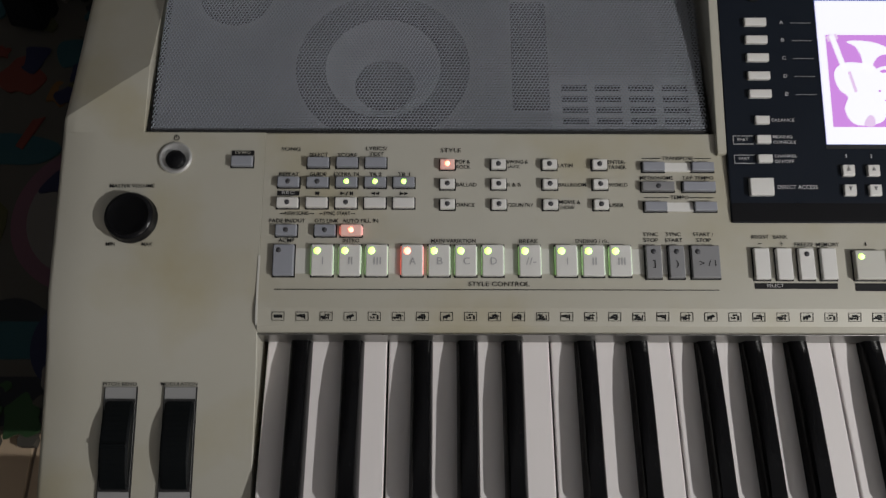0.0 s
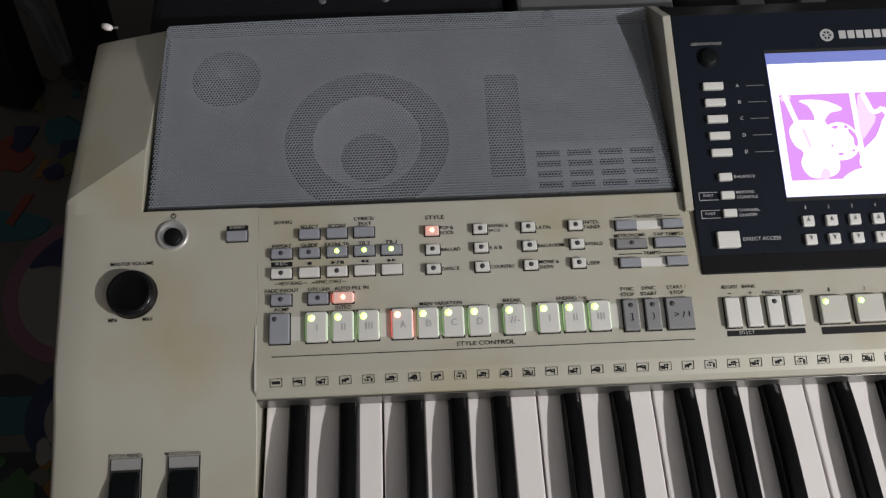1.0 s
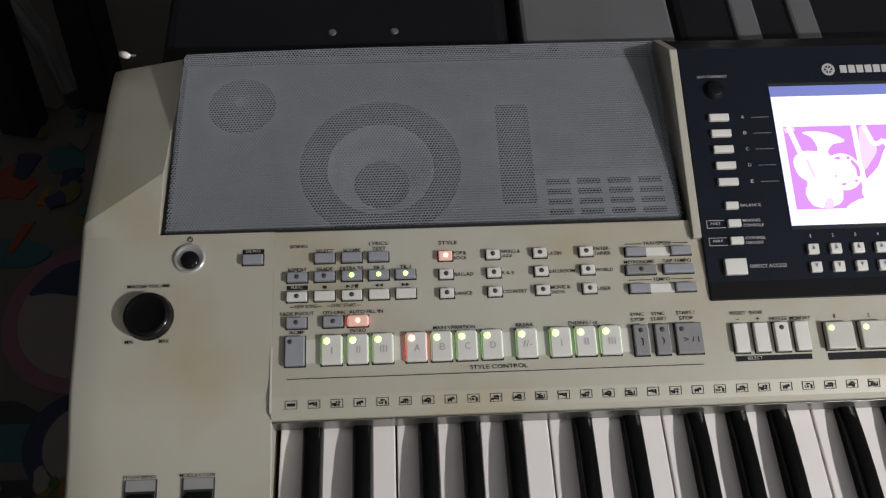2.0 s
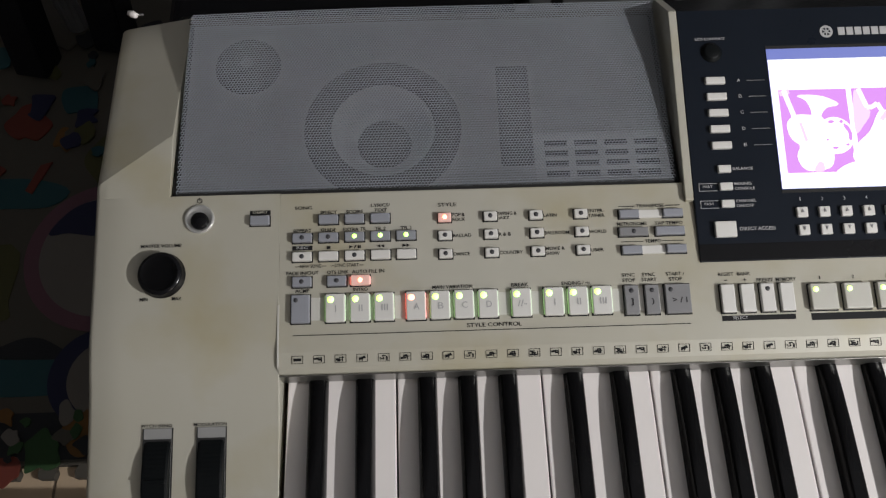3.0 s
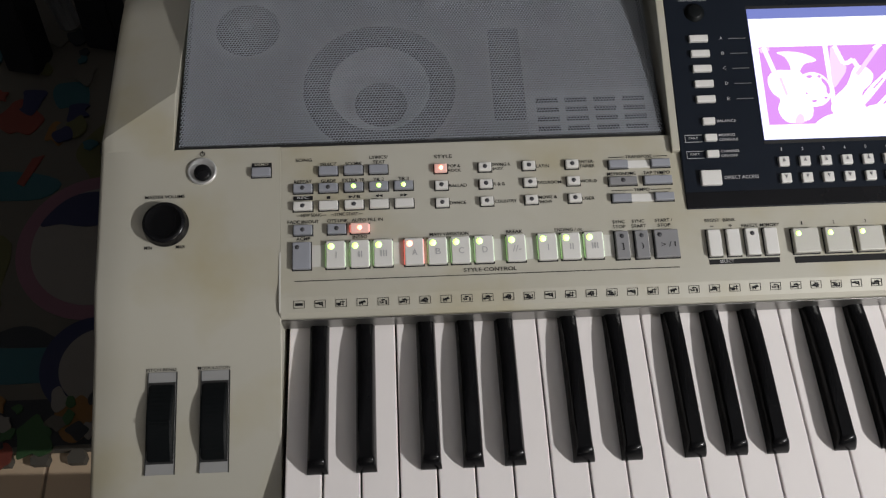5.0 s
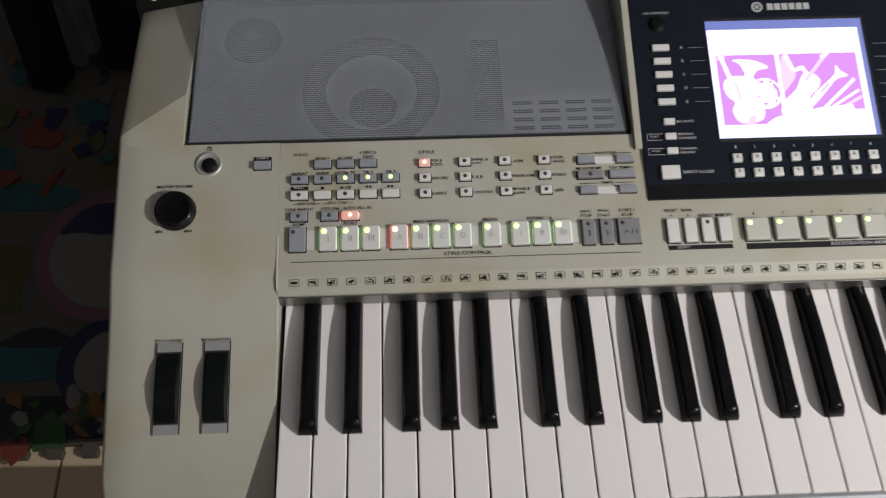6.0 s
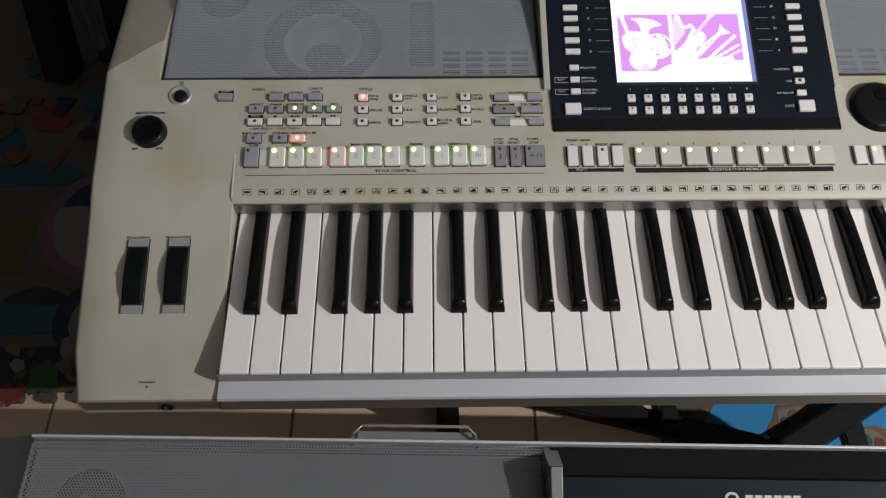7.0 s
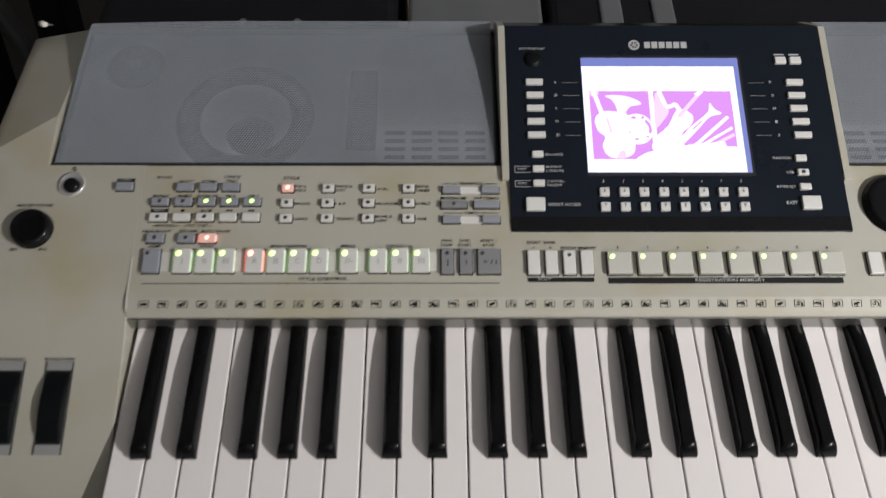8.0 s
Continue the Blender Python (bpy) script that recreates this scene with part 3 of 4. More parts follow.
for words, x, y, w in (("SONG", 0.0125, 0.2535, 0.0112), ("SELECT", 0.029, 0.2500, 0.0110), ("SCORE", 0.046, 0.2500, 0.0112), ("LYRICS/", 0.0632, 0.2540, 0.0125), ("TEXT", 0.0632, 0.2506, 0.0085),
                       ("REPEAT", 0.012, 0.2382, 0.0118), ("GUIDE", 0.029, 0.2382, 0.0100), ("EXTRA TR", 0.046, 0.2382, 0.0150), ("TR 2", 0.0628, 0.2382, 0.0072), ("TR 1", 0.0795, 0.2382, 0.0070),
                       ("NEW SONG", 0.0175, 0.2146, 0.0135), ("SYNC START", 0.0408, 0.2146, 0.0155),
                       ("FADE IN/OUT", 0.0122, 0.2102, 0.0208), ("OTS LINK", 0.0350, 0.2102, 0.0140), ("AUTO FILL IN", 0.0545, 0.2102, 0.0208), ("INTRO", 0.0495, 0.1986, 0.0095), ("ACMP", 0.0122, 0.1986, 0.0092),
                       ("MAIN VARIATION", 0.1085, 0.1985, 0.0258), ("BREAK", 0.1520, 0.1985, 0.0110), ("ENDING / rit.", 0.1885, 0.1985, 0.0190),
                       ("SYNC", 0.2226, 0.2026, 0.0085), ("STOP", 0.2226, 0.1992, 0.0085), ("SYNC", 0.2358, 0.2026, 0.0085), ("START", 0.2358, 0.1992, 0.0100), ("START /", 0.2530, 0.2026, 0.0118), ("STOP", 0.2530, 0.1992, 0.0085),
                       ("TRANSPOSE", 0.2410, 0.2484, 0.0185), ("METRONOME", 0.2280, 0.2364, 0.0195), ("TAP TEMPO", 0.2522, 0.2364, 0.0185), ("TEMPO", 0.2408, 0.2246, 0.0108),
                       ("REGIST", 0.2858, 0.2012, 0.0100), ("BANK", 0.2975, 0.2012, 0.0085), ("-", 0.2852, 0.1972, 0.002), ("+", 0.2978, 0.1972, 0.002), ("FREEZE", 0.3108, 0.1968, 0.0110), ("MEMORY", 0.3245, 0.1968, 0.0132)):
    text(words, x, y, w)
text("STYLE", 0.1070, 0.2530, 0.0122, height=0.0026)
text("STYLE CONTROL", 0.1345, 0.1736, 0.0350, height=0.0026)
for words, x, y, w in (("POP &", 0.1102, 0.2460, 0.0082), ("ROCK", 0.1102, 0.2428, 0.0085), ("BALLAD", 0.1102, 0.2320, 0.0120), ("DANCE", 0.1102, 0.2198, 0.0108), ("SWING &", 0.1402, 0.2460, 0.0125), ("JAZZ", 0.1402, 0.2428, 0.0075),
                       ("R & B", 0.1402, 0.2320, 0.0078), ("COUNTRY", 0.1402, 0.2198, 0.0150), ("LATIN", 0.1702, 0.2438, 0.0088), ("BALLROOM", 0.1702, 0.2320, 0.0162), ("MOVIE &", 0.1702, 0.2216, 0.0125), ("SHOW", 0.1702, 0.2184, 0.0090),
                       ("ENTER-", 0.1996, 0.2460, 0.0108), ("TAINER", 0.1996, 0.2428, 0.0108), ("WORLD", 0.1996, 0.2320, 0.0112), ("USER", 0.1996, 0.2198, 0.0085)):
    text(words, x, y, w, align="l")
flat(0.0055, 0.0185, 0.2253, 0.2282, INK)
text("REC", 0.012, 0.2268, 0.0075, ink=WHITEINK, m=on_panel(0.012, 0.2268, 0.0008), height=0.0018)
mark([(-0.0012, -0.0009), (0.0012, -0.0009), (0.0012, 0.0009), (-0.0012, 0.0009)], 0.029, 0.2267)
mark([(-0.0035, -0.001), (-0.001, 0.0), (-0.0035, 0.001)], 0.046, 0.2267)
mark([(-0.0005, -0.0011), (0.0, -0.0011), (0.0010, 0.0011), (0.0005, 0.0011)], 0.046, 0.2267)
for dx in (0.0020, 0.0032):
    mark([(dx, -0.001), (dx + 0.0007, -0.001), (dx + 0.0007, 0.001), (dx, 0.001)], 0.046, 0.2267)
for x, way in ((0.0628, -1), (0.0795, 1)):
    for dx in (-0.0024, 0.0002):
        mark([(way * dx, -0.001), (way * (dx + 0.0023), 0.0), (way * dx, 0.001)][::way], x, 0.2267)
for x0, x1 in ((0.0075, 0.0108), (0.0246, 0.0275), (0.0305, 0.0325), (0.0490, 0.0515)):
    flat(x0, x1, 0.2144, 0.2147, INK)
for y, a, b2 in ((0.2484, 0.2200, 0.2308), (0.2484, 0.2512, 0.2610), (0.2246, 0.2200, 0.2345), (0.2246, 0.2470, 0.2610)):
    flat(a, b2, y - 0.0002, y + 0.0002, INK)
flat(0.0065, 0.2600, 0.1702, 0.1706, INK)
flat(0.2805, 0.3278, 0.1712, 0.1745, INK)
text("SELECT", 0, 0, 0.0095, ink=WHITEINK, m=on_panel(0.2920, 0.1728, 0.0008), height=0.0020)
flat(0.3380, 0.5065, 0.1700, 0.1745, INK)
text("REGISTRATION MEMORY", 0, 0, 0.0500, ink=WHITEINK, m=on_panel(0.4250, 0.1722, 0.0008), height=0.0025)
text("DEMO", 0, 0, 0.0090, ink=SILVER, m=on_panel(-0.0158, 0.2512, 0.0009), height=0.0017)

# small boxed drum pictures along the front of the panel, too fine to read
lip = math.atan(0.358)
for v in range(8):
    rnd = random.Random(v)
    bm = bmesh.new()
    for a in ((-0.0036, 0.0036, 0.0022, 0.0025), (-0.0036, 0.0036, -0.0025, -0.0022), (-0.0036, -0.0033, -0.0025, 0.0025), (0.0033, 0.0036, -0.0025, 0.0025)):
        box(*a, -0.0003, 0.0003, bm=bm)
    if v == 0:
        box(-0.0024, 0.0024, -0.0009, 0.0009, -0.0003, 0.0004, bm=bm)
    else:
        for _ in range(5):
            cx, cy, w, d = rnd.uniform(-0.0022, 0.0014), rnd.uniform(-0.0014, 0.0012), rnd.uniform(0.0008, 0.0034), rnd.uniform(0.0004, 0.0013)
            box(max(-0.003, cx - w / 2), min(0.003, cx + w / 2), cy - d / 2, cy + d / 2, -0.0003, 0.0004, bm=bm)
        for _ in range(2):
            cx = rnd.uniform(-0.002, 0.002)
            box(cx, cx + 0.0005, -0.0018, rnd.uniform(0.0004, 0.0018), -0.0003, 0.0004, bm=bm)
    meshes["icon", v] = to_mesh("printed_picture", bm, INK)
for i in range(61):
    link("printed_picture", meshes["icon", 0 if i == 0 else 1 + (i * 5 + i // 7) % 7], keyboard, Matrix.Translation((0.0092 + 0.01362 * i, 0.1556, Z0 + 0.0213)) @ Matrix.Rotation(lip, 4, "X"))

# ---- screen unit's screen and buttons ----
def scr(name, x0, x1, y0, y1, material, lift, label=""):
    return part(name, box(-(x1 - x0) / 2, (x1 - x0) / 2, -(y1 - y0) / 2, (y1 - y0) / 2, -0.0003, 0.0002), material, unit, label, on_panel((x0 + x1) / 2, (y0 + y1) / 2, lift))


scr("bezel", 0.3285, 0.4545, 0.2515, 0.3560, GAP, 0.0010)
scr("screen_edge", 0.3288, 0.4525, 0.2540, 0.3535, SCREEN_BLUE, 0.0013, "blue border of the lit screen")
screen = scr("screen", 0.3290, 0.4485, 0.2542, 0.3455, SCREEN_WHITE, 0.0017, "bright white lit colour screen")


def blob(points, x, y, material, lift=0.0029):
    """A flat picture shape on the screen, smoothed through its corners."""
    n, out = len(points), []
    for i in range(n):
        p0, p1, p2, p3 = (Vector(points[(i + k) % n]) for k in (-1, 0, 1, 2))
        for s in (0.0, 0.34, 0.67):
            out.append(0.5 * ((2 * p1) + (p2 - p0) * s + (2 * p0 - 5 * p1 + 4 * p2 - p3) * s * s + (3 * p1 - p0 - 3 * p2 + p3) * s ** 3))
    part("screen_picture", prism([tuple(p / 1000) for p in out], -0.0002, 0.0002, "z"), material, unit, "", on_panel(x, y, lift))


def bar(x0, y0, x1, y1, w, material=SCREEN_WHITE, lift=0.0029):
    d = Vector((x1 - x0, y1 - y0)).normalized() * w / 2
    n = Vector((-d.y, d.x))
    pts = [Vector((x0, y0)) + n, Vector((x0, y0)) - n, Vector((x1, y1)) - n, Vector((x1, y1)) + n]
    part("screen_picture", prism([tuple(p / 1000) for p in pts], -0.0002, 0.0002, "z"), material, unit, "", on_panel(0.391, 0.295, lift))


scr("screen_picture", 0.3336, 0.3794, 0.2647, 0.3230, SCREEN_PINK, 0.0023, "magenta picture field")
scr("screen_picture", 0.3832, 0.4433, 0.2700, 0.3230, SCREEN_PINK, 0.0023, "magenta picture field")
C = (0.391, 0.295)
blob([(-45.4, 23.3), (-37.3, 23.9), (-26.8, 22.1), (-18.4, 17.5), (-19.8, 15.6), (-26.1, 14.4), (-30.5, 9.3), (-31, 5), (-37.0, 5), (-37.0, 12.6), (-40.1, 20.0)], *C, SCREEN_WHITE)
blob([(-53.9, 4.9), (-48.9, 9.3), (-41.2, 9.8), (-30, 7.4), (-28, -2), (-25.7, -10.2), (-25.5, -21.5), (-29.2, -27.8), (-40.9, -29.8), (-47.3, -26.7), (-50, -19), (-47.4, -12), (-52, -7.5), (-54.4, -1)], *C, SCREEN_WHITE)
bar(-54.2, 27.5, -48.0, 5.0, 3.2)
bar(-57.0, 25.0, -50.5, 27.0, 3.4, SCREEN_PALE, 0.0027)
bar(-45.5, 4.0, -42.5, -9.0, 1.8, SCREEN_PALE, 0.0031)
blob([(-39, -27.5), (-36, -23.5), (-33, -25), (-33.5, -30), (-39, -30)], *C, SCREEN_PALE, 0.0031)
blob([(-22.9 + 12.6 * math.cos(k * math.pi / 8), -5.4 + 12.9 * math.sin(k * math.pi / 8)) for k in range(16)], *C, SCREEN_WHITE, 0.0030)
for bx, by, bw, bh in ((-25.0, 4.0, 2.2, 1.1), (-18.0, 4.0, 1.2, 1.2), (-23.9, -14.4, 2.0, 0.9), (-15.5, -12.3, 1.2, 0.8), (-28.6, -8.5, 0.7, 0.7)):
    blob([(bx - bw, by), (bx, by + bh), (bx + bw, by + 0.3), (bx + 0.3, by - bh)], *C, SCREEN_PINK, 0.0034)
blob([(-16.2, 2.6), (-13.2, -0.2), (-11.8, -5.0), (-12.6, -9.4), (-14.2, -8.0), (-14.0, -4.0), (-16.4, 0.4)], *C, SCREEN_PINK, 0.0034)
blob([(-6.6, 25.5), (-3.0, 24.0), (3.0, 10.8), (-3.0, 1.0), (-8.0, -4.0), (-8.6, 6.0)], *C, SCREEN_PALE, 0.0026)
for p, q in zip(((-3.4, 27.4), (1.0, 14.0), (4.6, 14.0), (8.2, 16.6)), ((1.0, 14.0), (4.6, 14.0), (8.2, 16.6), (10.8, 11.5))):
    bar(*p, *q, 3.0)
blob([(-9.2, -12.1), (1.1, -2.6), (8.7, 10.8), (16.3, 10.6), (21.0, 4.3), (17.8, -2.9), (11.0, -9.2), (11.9, -20.1), (13.1, -28.2), (-4.8, -26.7), (-12.6, -21.7)], *C, SCREEN_WHITE)
bar(9.5, 4.6, 28.3, 26.3, 3.0, SCREEN_PALE, 0.0031)
bar(24.5, 24.0, 30.0, 27.5, 3.0, SCREEN_WHITE, 0.0032)
blob([(34.8, 17.4), (38.0, 12.0), (43.2, 8.0), (34.2, 5.4), (25.5, -3.6), (16.7, -12.9), (9.8, -18.9), (7.2, -17.4), (15.9, -5.6), (29.6, 6.2), (33.6, 11.0)], *C, SCREEN_WHITE)
bar(27.5, 1.5, 19.5, -6.0, 0.9, SCREEN_PINK, 0.0033)
bar(47.6, 5.2, 20.5, -19.1, 2.6)
bar(50.0, -4.2, 21.6, -21.3, 2.0, SCREEN_WHITE)
bar(51.0, -9.9, 26.1, -23.2, 2.6, SCREEN_PALE)
blob([(-22.4, -28.3), (-12.1, -24.1), (1.5, -25.2), (14.4, -18.9), (30.0, -17.5), (42.2, -16.2), (43.9, -20.3), (52.2, -21.2), (52.0, -32.5), (14.3, -33.2), (-22.0, -32.0)], *C, SCREEN_WHITE, 0.0030)

PALE = LIGHTKEY
for k in range(5):
    y = 0.3308 - 0.0112 * k
    button(0.2914, y, 0.0134, 0.0050, PALE, parent=unit)
    button(0.4945, y, 0.0134, 0.0050, PALE, parent=unit)
    text("ABCDE"[k], 0, 0, 0.0021, unit, WHITEINK, m=on_panel(0.3078, y, 0.0014))
    text("FGHIJ"[k], 0, 0, 0.0021, unit, WHITEINK, m=on_panel(0.4762, y, 0.0014))
    flat(0.3135, 0.3255, y - 0.0001, y + 0.0002, GREYKEY, unit, lift=0.0013)
    flat(0.4590, 0.4710, y - 0.0001, y + 0.0002, GREYKEY, unit, lift=0.0013)
for y, words in ((0.2700, ("BALANCE",)), (0.2583, ("MIXING", "CONSOLE")), (0.2468, ("CHANNEL", "ON/OFF"))):
    button(0.2915, y, 0.0086, 0.0050, PALE, parent=unit)
    for j, w in enumerate(words):
        text(w, 0, 0, 0.0019 * len(w), unit, WHITEINK, "l", on_panel(0.2975, y + (0.0016 - 0.0032 * j if len(words) > 1 else 0), 0.0014), 0.0019)
    if len(words) > 1:
        for a in ((0.2738, 0.2858, 0.0023, 0.0026), (0.2738, 0.2858, -0.0026, -0.0023), (0.2738, 0.2741, -0.0026, 0.0026)):
            flat(a[0], a[1], y + a[2], y + a[3], WHITEINK, unit, lift=0.0013)
        text("PART", 0, 0, 0.0064, unit, WHITEINK, m=on_panel(0.2796, y, 0.0014), height=0.0017)
for y, w, led in ((0.2670, "FUNCTION", None), (0.2555, "USB", LED_OFF), (0.2440, "INTERNET", None)):
    button(0.4900, y, 0.0086, 0.0050, PALE, led, parent=unit)
    text(w, 0, 0, 0.0018 * len(w), unit, WHITEINK, "r", on_panel(0.4835, y, 0.0014), 0.0019)
button(0.2882, 0.2300, 0.0140, 0.0105, PALE, parent=unit, h=0.004)
button(0.4925, 0.2312, 0.0140, 0.0105, PALE, parent=unit, h=0.004)
text("DIRECT ACCESS", 0, 0, 0.0235, unit, WHITEINK, "l", on_panel(0.2980, 0.2300, 0.0014))
text("EXIT", 0, 0, 0.0082, unit, WHITEINK, "r", on_panel(0.4828, 0.2315, 0.0014))
for x in (0.4862, 0.4980):
    button(x, 0.3500, 0.0088, 0.0060, PALE, parent=unit)
    flat(x - 0.004, x + 0.004, 0.3552, 0.3564, WHITEINK, unit, lift=0.0013)
for i in range(8):
    x = 0.3398 + 0.01472 * i
    for y, tri in ((0.2398, 1), (0.2282, -1)):
        b = button(x, y, 0.0072, 0.0068, PALE, parent=unit)
        mark([(-0.0009, -0.0012 * tri), (0.0009, -0.0012 * tri), (0.0, 0.0012 * tri)][::tri], 0, 0, GREYKEY, b, on_panel(x, y, 0.0036))
    text(str(i + 1), 0, 0, 0.0007 if i == 0 else 0.0013, unit, WHITEINK, m=on_panel(x, 0.2485, 0.0014))
text("LCD CONTRAST", 0, 0, 0.0205, unit, WHITEINK, m=on_panel(0.2912, 0.3605, 0.0014), height=0.0019)
knob = part("contrast_knob", turned([(0.0072, -0.001), (0.0072, 0.0004), (0.0060, 0.0008), (0.0055, 0.0022), (0.0045, 0.0027), (0.0, 0.0024)], 32), RUBBER, unit, "small black knob", on_panel(0.2912, 0.3510, 0.001), True)
# maker's mark as a plain disc and bars
part("emblem", turned([(0.0045, 0.0), (0.0045, 0.0003), (0.0030, 0.0003), (0.0030, 0.0)], 32), WHITEINK, unit, "pale ring emblem", on_panel(0.3722, 0.3640, 0.001))
for a in range(3):
    part("emblem_bar", box(-0.0004, 0.0004, -0.0034, 0.0034, 0, 0.0003), WHITEINK, unit, "", on_panel(0.3722, 0.3640, 0.001) @ Matrix.Rotation(a * math.pi / 3, 4, "Z"))
for i in range(6):
    x = 0.3803 + 0.0058 * i
    scr("emblem_bar", x, x + 0.0046, 0.3612, 0.3668, WHITEINK, 0.0012)

# ---- volume knob, power button, wheels and print on the side block ----
def on_cheek(x, y, dz=0.0, wide=0.008):
    s = (cheek_z(y + wide) - cheek_z(y - wide)) / (2 * wide)
    return Matrix.Translation((x, y, cheek_z(y) + dz)) @ Matrix.Rotation(math.atan(s), 4, "X")


vol = part("volume_knob", turned([(0.0150, -0.001), (0.0150, 0.0008), (0.0146, 0.0012), (0.0143, 0.0052), (0.0136, 0.0068), (0.0118, 0.0073)], 64), BLACK, keyboard, "large black volume knob", on_cheek(-0.0780, 0.2115), True)
part("knob_face", turned([(0.0119, 0.0073), (0.0112, 0.0069), (0.006, 0.0065), (0.0, 0.0064)], 48), PIANO, vol, "", on_cheek(-0.0780, 0.2115), True)
power = part("power_surround", turned([(0.0098, -0.001), (0.0097, 0.0012), (0.0090, 0.0018), (0.0078, 0.0012), (0.0060, 0.0004), (0.0040, 0.0)], 48), BOWL, keyboard, "satin silver ring of the power switch", on_cheek(-0.0555, 0.2480), True)
part("power_button", turned([(0.0058, 0.0), (0.0056, 0.0034), (0.0046, 0.0042), (0.0, 0.0044)], 40), BLACK, power, "black power button", on_cheek(-0.0549, 0.2464), True)
part("power_mark", turned([(0.0017, 0), (0.0017, 0.0004), (0.0013, 0.0004), (0.0013, 0)], 20), INK, keyboard, "", on_cheek(-0.0558, 0.2605))
part("power_mark", box(-0.0002, 0.0002, 0, 0.0021, 0, 0.0004), INK, keyboard, "", on_cheek(-0.0558, 0.2605))
button(-0.0158, 0.2455, 0.0125, 0.0062, BLUEKEY)
flat(-0.0225, -0.0091, 0.2496, 0.2527, INK)
text("MASTER VOLUME", 0, 0, 0.0262, m=on_cheek(-0.0795, 0.2308, 0.0004))
text("MIN", 0, 0, 0.0050, m=on_cheek(-0.0890, 0.1962, 0.0004))
text("MAX", 0, 0, 0.0060, m=on_cheek(-0.0680, 0.1962, 0.0004))
text("PITCH BEND", 0, 0, 0.0190, m=on_cheek(-0.0790, 0.1198, 0.0006), height=0.0019)
text("MODULATION", 0, 0, 0.0205, m=on_cheek(-0.0457, 0.1198, 0.0006), height=0.0019)
text("PHONES", 0, 0, 0.0125, m=on_cheek(-0.0590, 0.0015, 0.0004), height=0.0017)
mark([(-0.001, 0.0007), (0.0, -0.0009), (0.001, 0.0007)], 0, 0, m=on_cheek(-0.0590, -0.0020, 0.0004))
for x, name, label in ((-0.0780, "pitch_wheel", "black pitch wheel with a centre notch"), (-0.0446, "modulation_wheel", "black ribbed modulation wheel")):
    m = on_cheek(x, 0.0872, 0.0007, 0.030)
    # flush plates; their grey and black stand in for shade in a recess
    slot = part("wheel_slot", box(-0.0089, 0.0089, -0.0318, 0.0318, -0.005, 0.0006, 0.0003), SLOTGREY, keyboard, "grey slot plate, toned to look sunken", m)
    part("dark_well_plate", box(-0.0084, 0.0084, -0.0252, 0.0252, -0.001, 0.0009), GAP, slot, "", m)
    for sx in (-0.0092, 0.0087):
        part("slot_edge", box(sx, sx + 0.0005, -0.0318, 0.0318, -0.001, 0.0007), GAP, slot, "", m)
    bm = bmesh.new()
    ribs, r = 61, 0.060
    turn = [radians(50 + 80 * i / (ribs - 1)) for i in range(ribs)]
    prof = [(-0.0082, 0.93), (-0.0080, 0.992), (-0.0066, 1.0), (0.0066, 1.0), (0.0080, 0.992), (0.0082, 0.93)]
    rings = [[bm.verts.new((px, (r * k + (0.00012 if i % 2 and abs(px) < 0.007 else 0)) * math.cos(turn[i]), (r * k + (0.00012 if i % 2 and abs(px) < 0.007 else 0)) * math.sin(turn[i]))) for i in range(ribs)] for px, k in prof]
    for a, c in zip(rings, rings[1:]):
        for i in range(ribs):
            bm.faces.new((a[i], a[(i + 1) % ribs], c[(i + 1) % ribs], c[i]))
    bm.faces.new(rings[0]), bm.faces.new(rings[-1])
    bmesh.ops.recalc_face_normals(bm, faces=bm.faces)
    wheel = part(name, bm, RUBBER, keyboard, label, m @ Matrix.Translation((0, 0, -0.0542)))
    if name == "pitch_wheel":
        part("notch_rib", box(-0.0078, 0.0072, -0.0012, 0.0012, 0.0048, 0.0068, 0.0006), RUBBER, wheel, "", m)
dial = part("data_dial", turned([(0.0245, -0.001), (0.0245, 0.0015), (0.0235, 0.002), (0.0228, 0.0052), (0.0208, 0.0068), (0.017, 0.0070), (0.0, 0.0058)], 64), BLACK, keyboard, "large black data dial", on_panel(0.5560, 0.2310), True)
part("finger_dip", turned([(0.0062, 0.0), (0.0045, -0.0004), (0.0, -0.0008)], 24), PIANO, dial, "", on_panel(0.5560, 0.2310) @ Matrix.Translation((0.003, 0.010, 0.0074)), True)
part("headphone_jack", turned([(0.0048, 0.0), (0.0048, 0.0015), (0.0035, 0.0015), (0.003, -0.001), (0.0, -0.001)], 24), RUBBER, keyboard, "", Matrix.Translation((-0.045, -0.0124, Z0 - 0.0335)) @ Matrix.Rotation(math.pi / 2, 4, "X"))

# ---- second keyboard in front ----
second = new("second_keyboard")
second.empty_display_size = 0.05
tagged(second, "grey silver arranger keyboard with a dark screen panel", "keyboard")
part("lower_case", box(-0.110, 0.881, -0.016, 0.408, Z0 - 0.078, Z0 - 0.034, 0.004), CASE, second)
part("left_cheek", left_block(), COOL, second)
part("right_cheek", right_block(), COOL, second)
part("control_panel", prism([(0.1480, Z0 + 0.003), (0.1480, Z0 + 0.0165), (0.1505, Z0 + 0.0195), (0.208, Z0 + 0.032), (0.262, Z0 + 0.042), (0.264, Z0 + 0.040), (0.264, Z0 - 0.034), (0.165, Z0 - 0.034)], -0.0028, 0.8518), COOL, second)
part("back_deck", box(-0.0755, 0.8518, 0.264, 0.4100, Z0 - 0.034, Z0 - 0.0005), GAP, second)
part("back_wall", box(-0.0755, 0.8518, 0.4065, 0.4100, Z0 + 0.0, Z0 + 0.0440), CASE, second)
